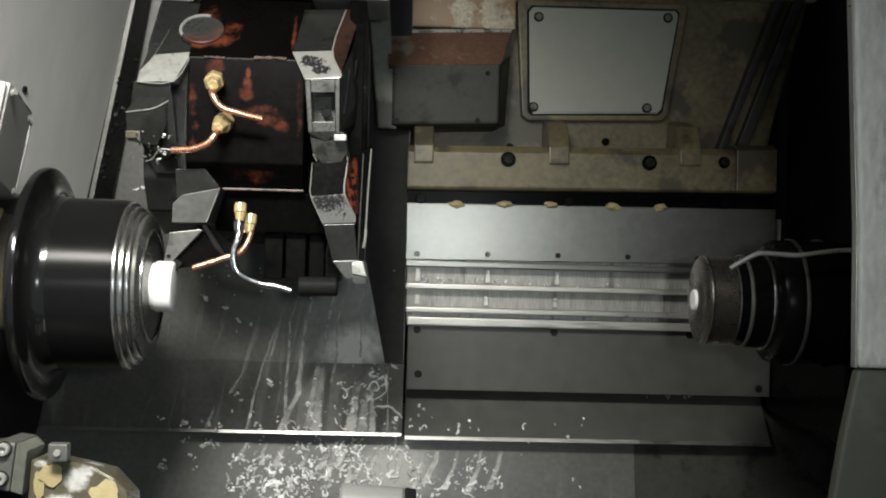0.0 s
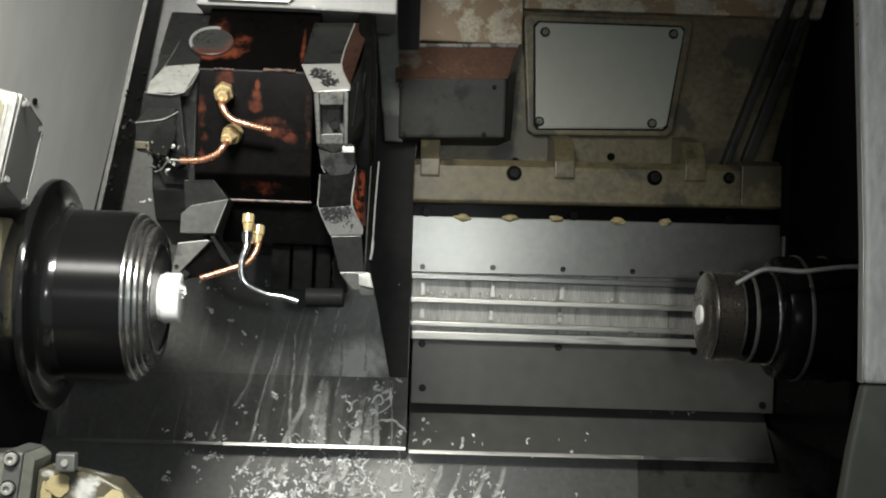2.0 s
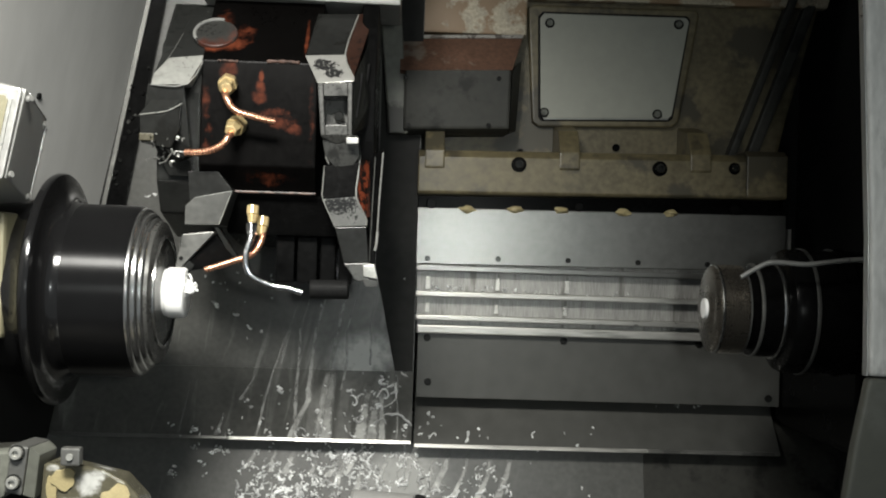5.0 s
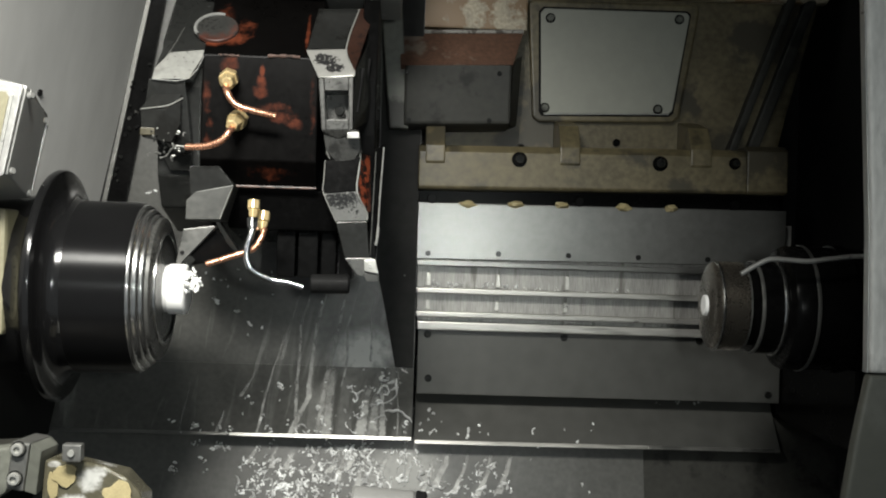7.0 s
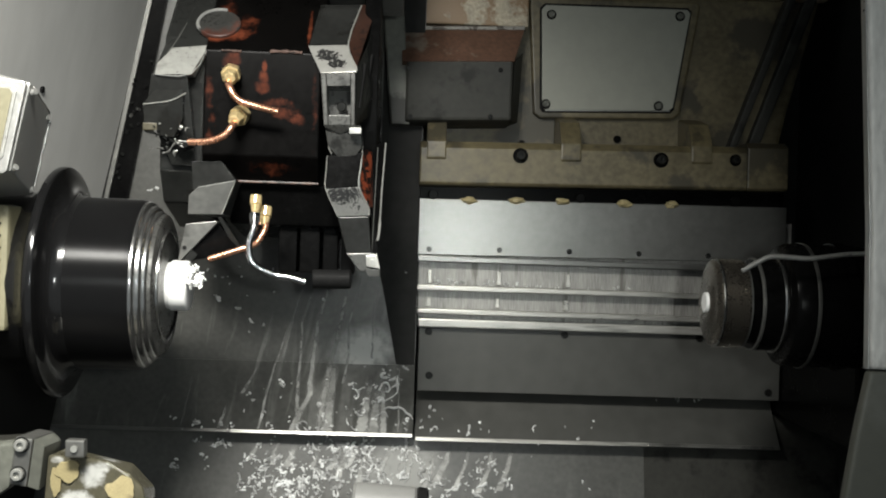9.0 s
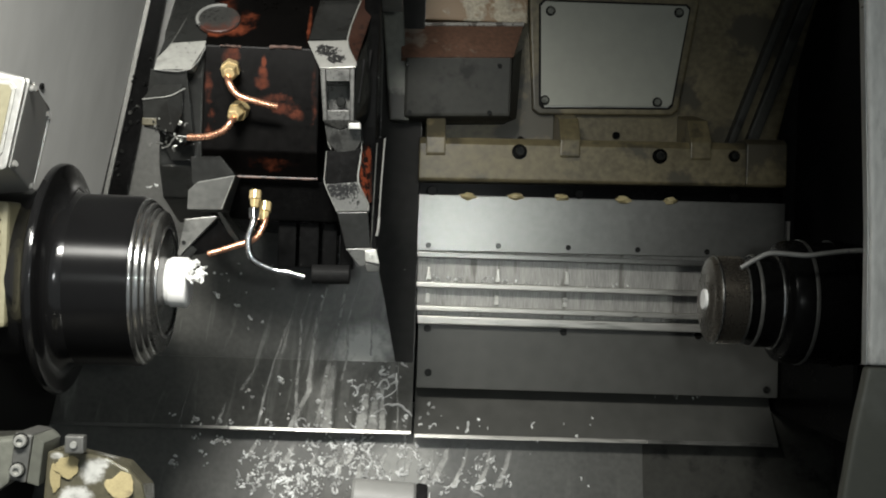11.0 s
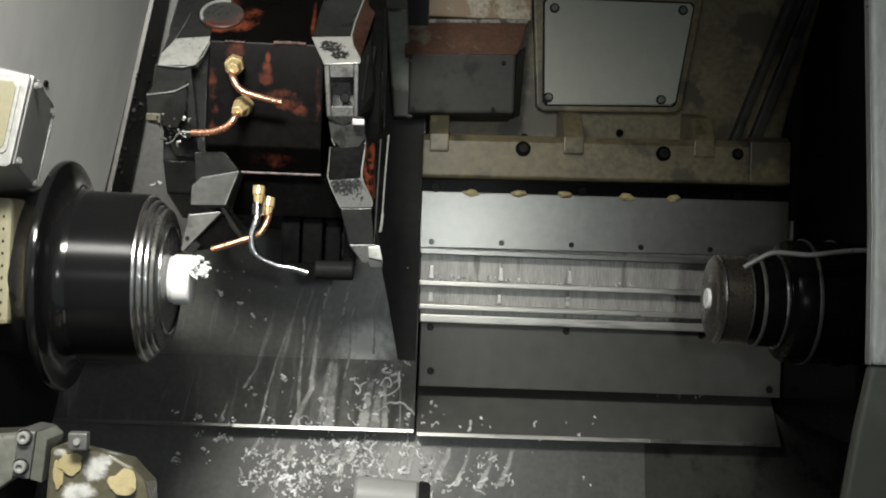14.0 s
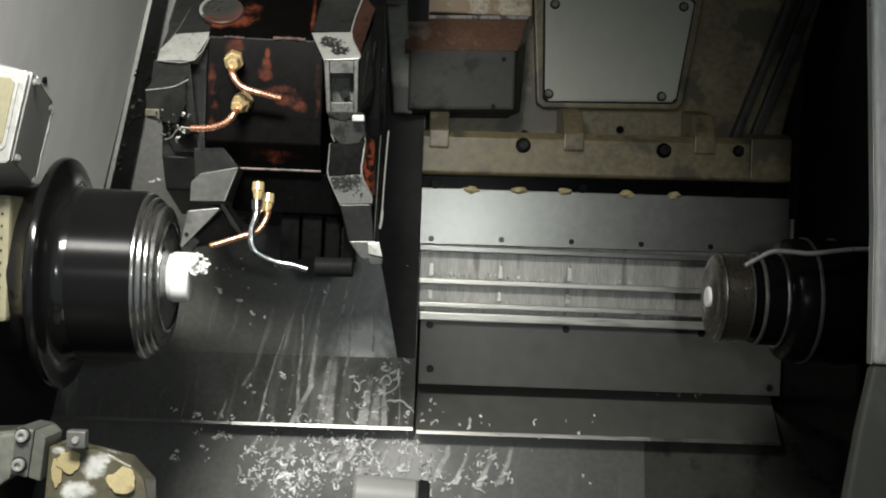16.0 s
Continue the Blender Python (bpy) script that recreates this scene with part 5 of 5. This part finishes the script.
def build_tailstock():
    t = thing("tailstock", (0.45, AXIS, 0), "dark oily tailstock quill with worn bright rings", "tailstock")
    part("centre_plug", turned([(0.3745, 0), (0.3745, 0.0118), (0.3752, 0.0128), (0.384, 0.0135), (0.384, 0)], seg=40), M_WHITE, t, "white plastic plug", True)
    part("nose", turned([(0.3785, 0), (0.3785, 0.026), (0.3795, 0.0275), (0.3795, 0.043), (0.3825, 0.0525), (0.385, 0.0548), (0.385, 0)], seg=64), M_COLLAR, t, "", True)
    part("ring", turned([(0.385, 0.03), (0.385, 0.0556), (0.3862, 0.0566), (0.3885, 0.0560), (0.3885, 0.03)], seg=64), M_RING, t, "", True)
    prof = [(0.3885, 0)]
    for i in range(15):
        prof += [(0.3885 + i * 0.0020, 0.0545), (0.3895 + i * 0.0020, 0.0558)]
    part("threaded_collar", turned(prof + [(0.4195, 0.0545), (0.4195, 0)], seg=64), M_COLLAR, t, "brownish threaded collar", True)
    part("ring", turned([(0.4195, 0.03), (0.4195, 0.0548), (0.4215, 0.0548), (0.4215, 0.03)], seg=64), M_GREYSTEEL, t, "", True)
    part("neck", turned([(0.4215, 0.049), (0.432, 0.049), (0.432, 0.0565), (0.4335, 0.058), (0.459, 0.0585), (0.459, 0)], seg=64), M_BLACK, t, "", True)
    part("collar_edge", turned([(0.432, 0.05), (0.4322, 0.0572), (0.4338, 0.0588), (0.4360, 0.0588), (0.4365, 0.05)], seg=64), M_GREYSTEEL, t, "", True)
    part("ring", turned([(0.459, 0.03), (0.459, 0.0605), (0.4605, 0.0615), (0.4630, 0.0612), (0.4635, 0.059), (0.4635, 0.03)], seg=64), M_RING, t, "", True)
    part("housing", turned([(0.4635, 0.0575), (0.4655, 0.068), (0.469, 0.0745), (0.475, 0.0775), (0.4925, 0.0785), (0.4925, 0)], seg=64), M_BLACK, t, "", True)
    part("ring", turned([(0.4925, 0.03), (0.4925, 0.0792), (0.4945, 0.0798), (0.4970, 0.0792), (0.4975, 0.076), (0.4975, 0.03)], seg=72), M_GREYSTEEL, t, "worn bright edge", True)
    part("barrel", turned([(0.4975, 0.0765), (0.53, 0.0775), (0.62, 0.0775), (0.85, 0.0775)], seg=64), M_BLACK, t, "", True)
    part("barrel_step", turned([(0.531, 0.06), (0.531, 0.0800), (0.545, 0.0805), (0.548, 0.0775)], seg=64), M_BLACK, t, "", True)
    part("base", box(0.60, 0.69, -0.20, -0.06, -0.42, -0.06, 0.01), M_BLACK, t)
    r = thing("coolant_rod", (0.5, 0.055, 0.1), "thin bent bright metal coolant rod", "coolant rod")
    part("rod", tube([(0.3915, 0.0365, 0.1), (0.406, 0.0455, 0.1), (0.424, 0.0545, 0.1), (0.445, 0.055, 0.1), (0.47, 0.054, 0.1), (0.50, 0.058, 0.1), (0.54, 0.062, 0.1), (0.705, 0.068, 0.1)], 0.003), M_LID, r, "", True)


def build_near():
    d = thing("door_edge", (0.42, 0.0, 0.39), "worn grey metal door edge with a bright lip", "door")
    part("upper_leaf", prism([(0.397, 0.5), (0.4085, 0.2867), (0.4190, 0.0781), (0.4212, -0.0472), (0.80, -0.0472), (0.80, 0.5)], "w", 0.384, 0.40, 0.005, 4), M_DOOR, d)
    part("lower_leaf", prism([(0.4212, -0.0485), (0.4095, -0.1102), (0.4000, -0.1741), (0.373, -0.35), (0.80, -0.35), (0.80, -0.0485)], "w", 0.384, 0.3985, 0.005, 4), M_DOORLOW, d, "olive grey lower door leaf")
    part("lip", prism([(0.3955, 0.5), (0.4070, 0.2867), (0.4176, 0.0781), (0.4198, -0.0472), (0.4212, -0.0472), (0.4190, 0.0781), (0.4085, 0.2867), (0.397, 0.5)], "w", 0.386, 0.3965, 0.0003), M_LID, d, "bright scraped lip")
    a = thing("probe_arm", (-0.36, -0.2, 0.2), "khaki painted arm with a bolted steel clamp, worn patches and a painted glint", "machine arm")
    part("arm", hull([(-0.376, -0.181, 0.205), (-0.337, -0.1815, 0.21), (-0.3131, -0.1847, 0.209), (-0.2888, -0.1991, 0.205), (-0.2764, -0.2138, 0.202), (-0.2715, -0.235, 0.20), (-0.270, -0.30, 0.2), (-0.384, -0.30, 0.2),
                      (-0.376, -0.184, 0.14), (-0.30, -0.20, 0.14), (-0.276, -0.225, 0.14), (-0.270, -0.30, 0.14), (-0.384, -0.30, 0.14)], 0.006), M_OLIVE, a)
    cl = part("clamp_plate", hull([(-0.4043, -0.1594, 0.222), (-0.3867, -0.1619, 0.222), (-0.392, -0.2122, 0.222), (-0.4101, -0.2092, 0.222), (-0.404, -0.1625, 0.15), (-0.3867, -0.165, 0.15), (-0.392, -0.213, 0.15), (-0.41, -0.2095, 0.15)], 0.002), M_GREYSTEEL, a, "grey steel clamp plate")
    part("clamp_side", hull([(-0.3862, -0.1625, 0.219), (-0.3782, -0.1717, 0.21), (-0.3824, -0.2179, 0.21), (-0.3915, -0.2125, 0.219), (-0.3862, -0.166, 0.15), (-0.3782, -0.174, 0.15), (-0.3824, -0.2179, 0.15)], 0.001), M_COLUMN, cl)
    for u, v in ((-0.3979, -0.168), (-0.4005, -0.1985)):
        part("washer", peg((u, v, 0.222), (0, 0, 0.0012), 0.0085, 20), M_DARKSTEEL, cl)
        cap_screw(cl, u, v, 0.223, 0.0068, 0.006, M_STEEL, "shiny socket bolt", "bolt")
    part("shoulder", hull([(-0.46, -0.172, 0.20), (-0.4055, -0.168, 0.212), (-0.413, -0.215, 0.212), (-0.46, -0.25, 0.2), (-0.46, -0.176, 0.12), (-0.406, -0.172, 0.12), (-0.413, -0.215, 0.12)], 0.003), M_COLUMN, a)
    st = part("stylus_block", box(-0.3525, -0.3325, -0.1795, -0.161, 0.212, 0.226, 0.002), M_GREYSTEEL, a, "small grey square block")
    part("stylus_pin", peg((-0.3425, -0.170, 0.226), (0, 0, 0.003), 0.0035, 14), M_STEEL, st)
    part("worn_patch", blotch((-0.2985, -0.2145, 0.2068), (0.3, 0.12, 1), 0.0155, 0.0140, 5, 0.0012, 0.25), M_GREASE, a, "round yellow worn patch")
    part("worn_patch", blotch((-0.353, -0.1965, 0.2095), (0, -0.1, 1), 0.0135, 0.0105, 6, 0.0012, 0.5), M_GREASE, a, "yellow worn patch")
    part("worn_patch", blotch((-0.366, -0.209, 0.207), (0, -0.1, 1), 0.005, 0.016, 7, 0.0012, 0.5), M_GREASE, a, "yellow worn patch")
    k = thing("wash_nozzle", (0.0, -0.25, 0.1), "grey plastic wash nozzle with a black cap", "nozzle")
    part("barrel", peg((-0.057, -0.2485, 0.10), (0.074, -0.004, 0), 0.026, 40, 0.0255, 0.003), M_PLASTIC, k, "", True)
    part("cap", peg((0.017, -0.2525, 0.10), (0.013, -0.0008, 0), 0.0262, 40, 0.025, 0.002), M_RUBBER, k, "", True)
    part("mount", box(-0.05, 0.03, -0.63, -0.262, 0.085, 0.115, 0.004), M_HOOD, k)


build_enclosure()
build_wall_details()
build_covers()
build_way_cover()
slide = build_slide()
turret = build_turret()
chuck, stock, nest = build_chuck()
build_tailstock()
build_near()


def motions():
    """The cross slide and the turret feed up the slant at a millimetre a second; the chuck spins."""
    feed = [(0.0, 0.0), (1.0, 0.0009), (2.0, 0.0019), (3.0, 0.0030), (4.0, 0.0041), (6.5, 0.0073), (8.0, 0.0090), (9.0, 0.0101), (11.5, 0.0125), (13.0, 0.0138), (14.5, 0.0149), (16.0, 0.0160)]
    for ob in (slide, turret):
        u, v, w = ob["base"]
        walk(ob, [(t, BED @ pose(u, v + d, w)) for t, d in feed])
    for ob in (chuck, stock):
        u, v, w = ob["base"]
        walk(ob, [(i * 0.1, BED @ pose(u, v, w, 74.0 * i)) for i in range(161)])
    grow = [(0.0, -0.030, -0.003, -0.012, 0), (2.0, -0.0125, -0.003, -0.012, 40), (3.3, -0.013, -0.003, -0.012, 70), (4.0, -0.0095, -0.001, -0.012, 85), (5.0, -0.004, -0.003, -0.009, 100), (7.0, 0.001, -0.002, -0.004, 130), (9.0, 0.003, -0.001, 0, 150), (12.5, 0.006, 0.003, 0, 165), (16.0, 0.006, 0.005, 0, 180)]
    walk(nest, [(t, BED @ pose(-0.268 + du, 0.008 + dv, 0.02 + dw, turn)) for t, du, dv, dw, turn in grow])


motions()
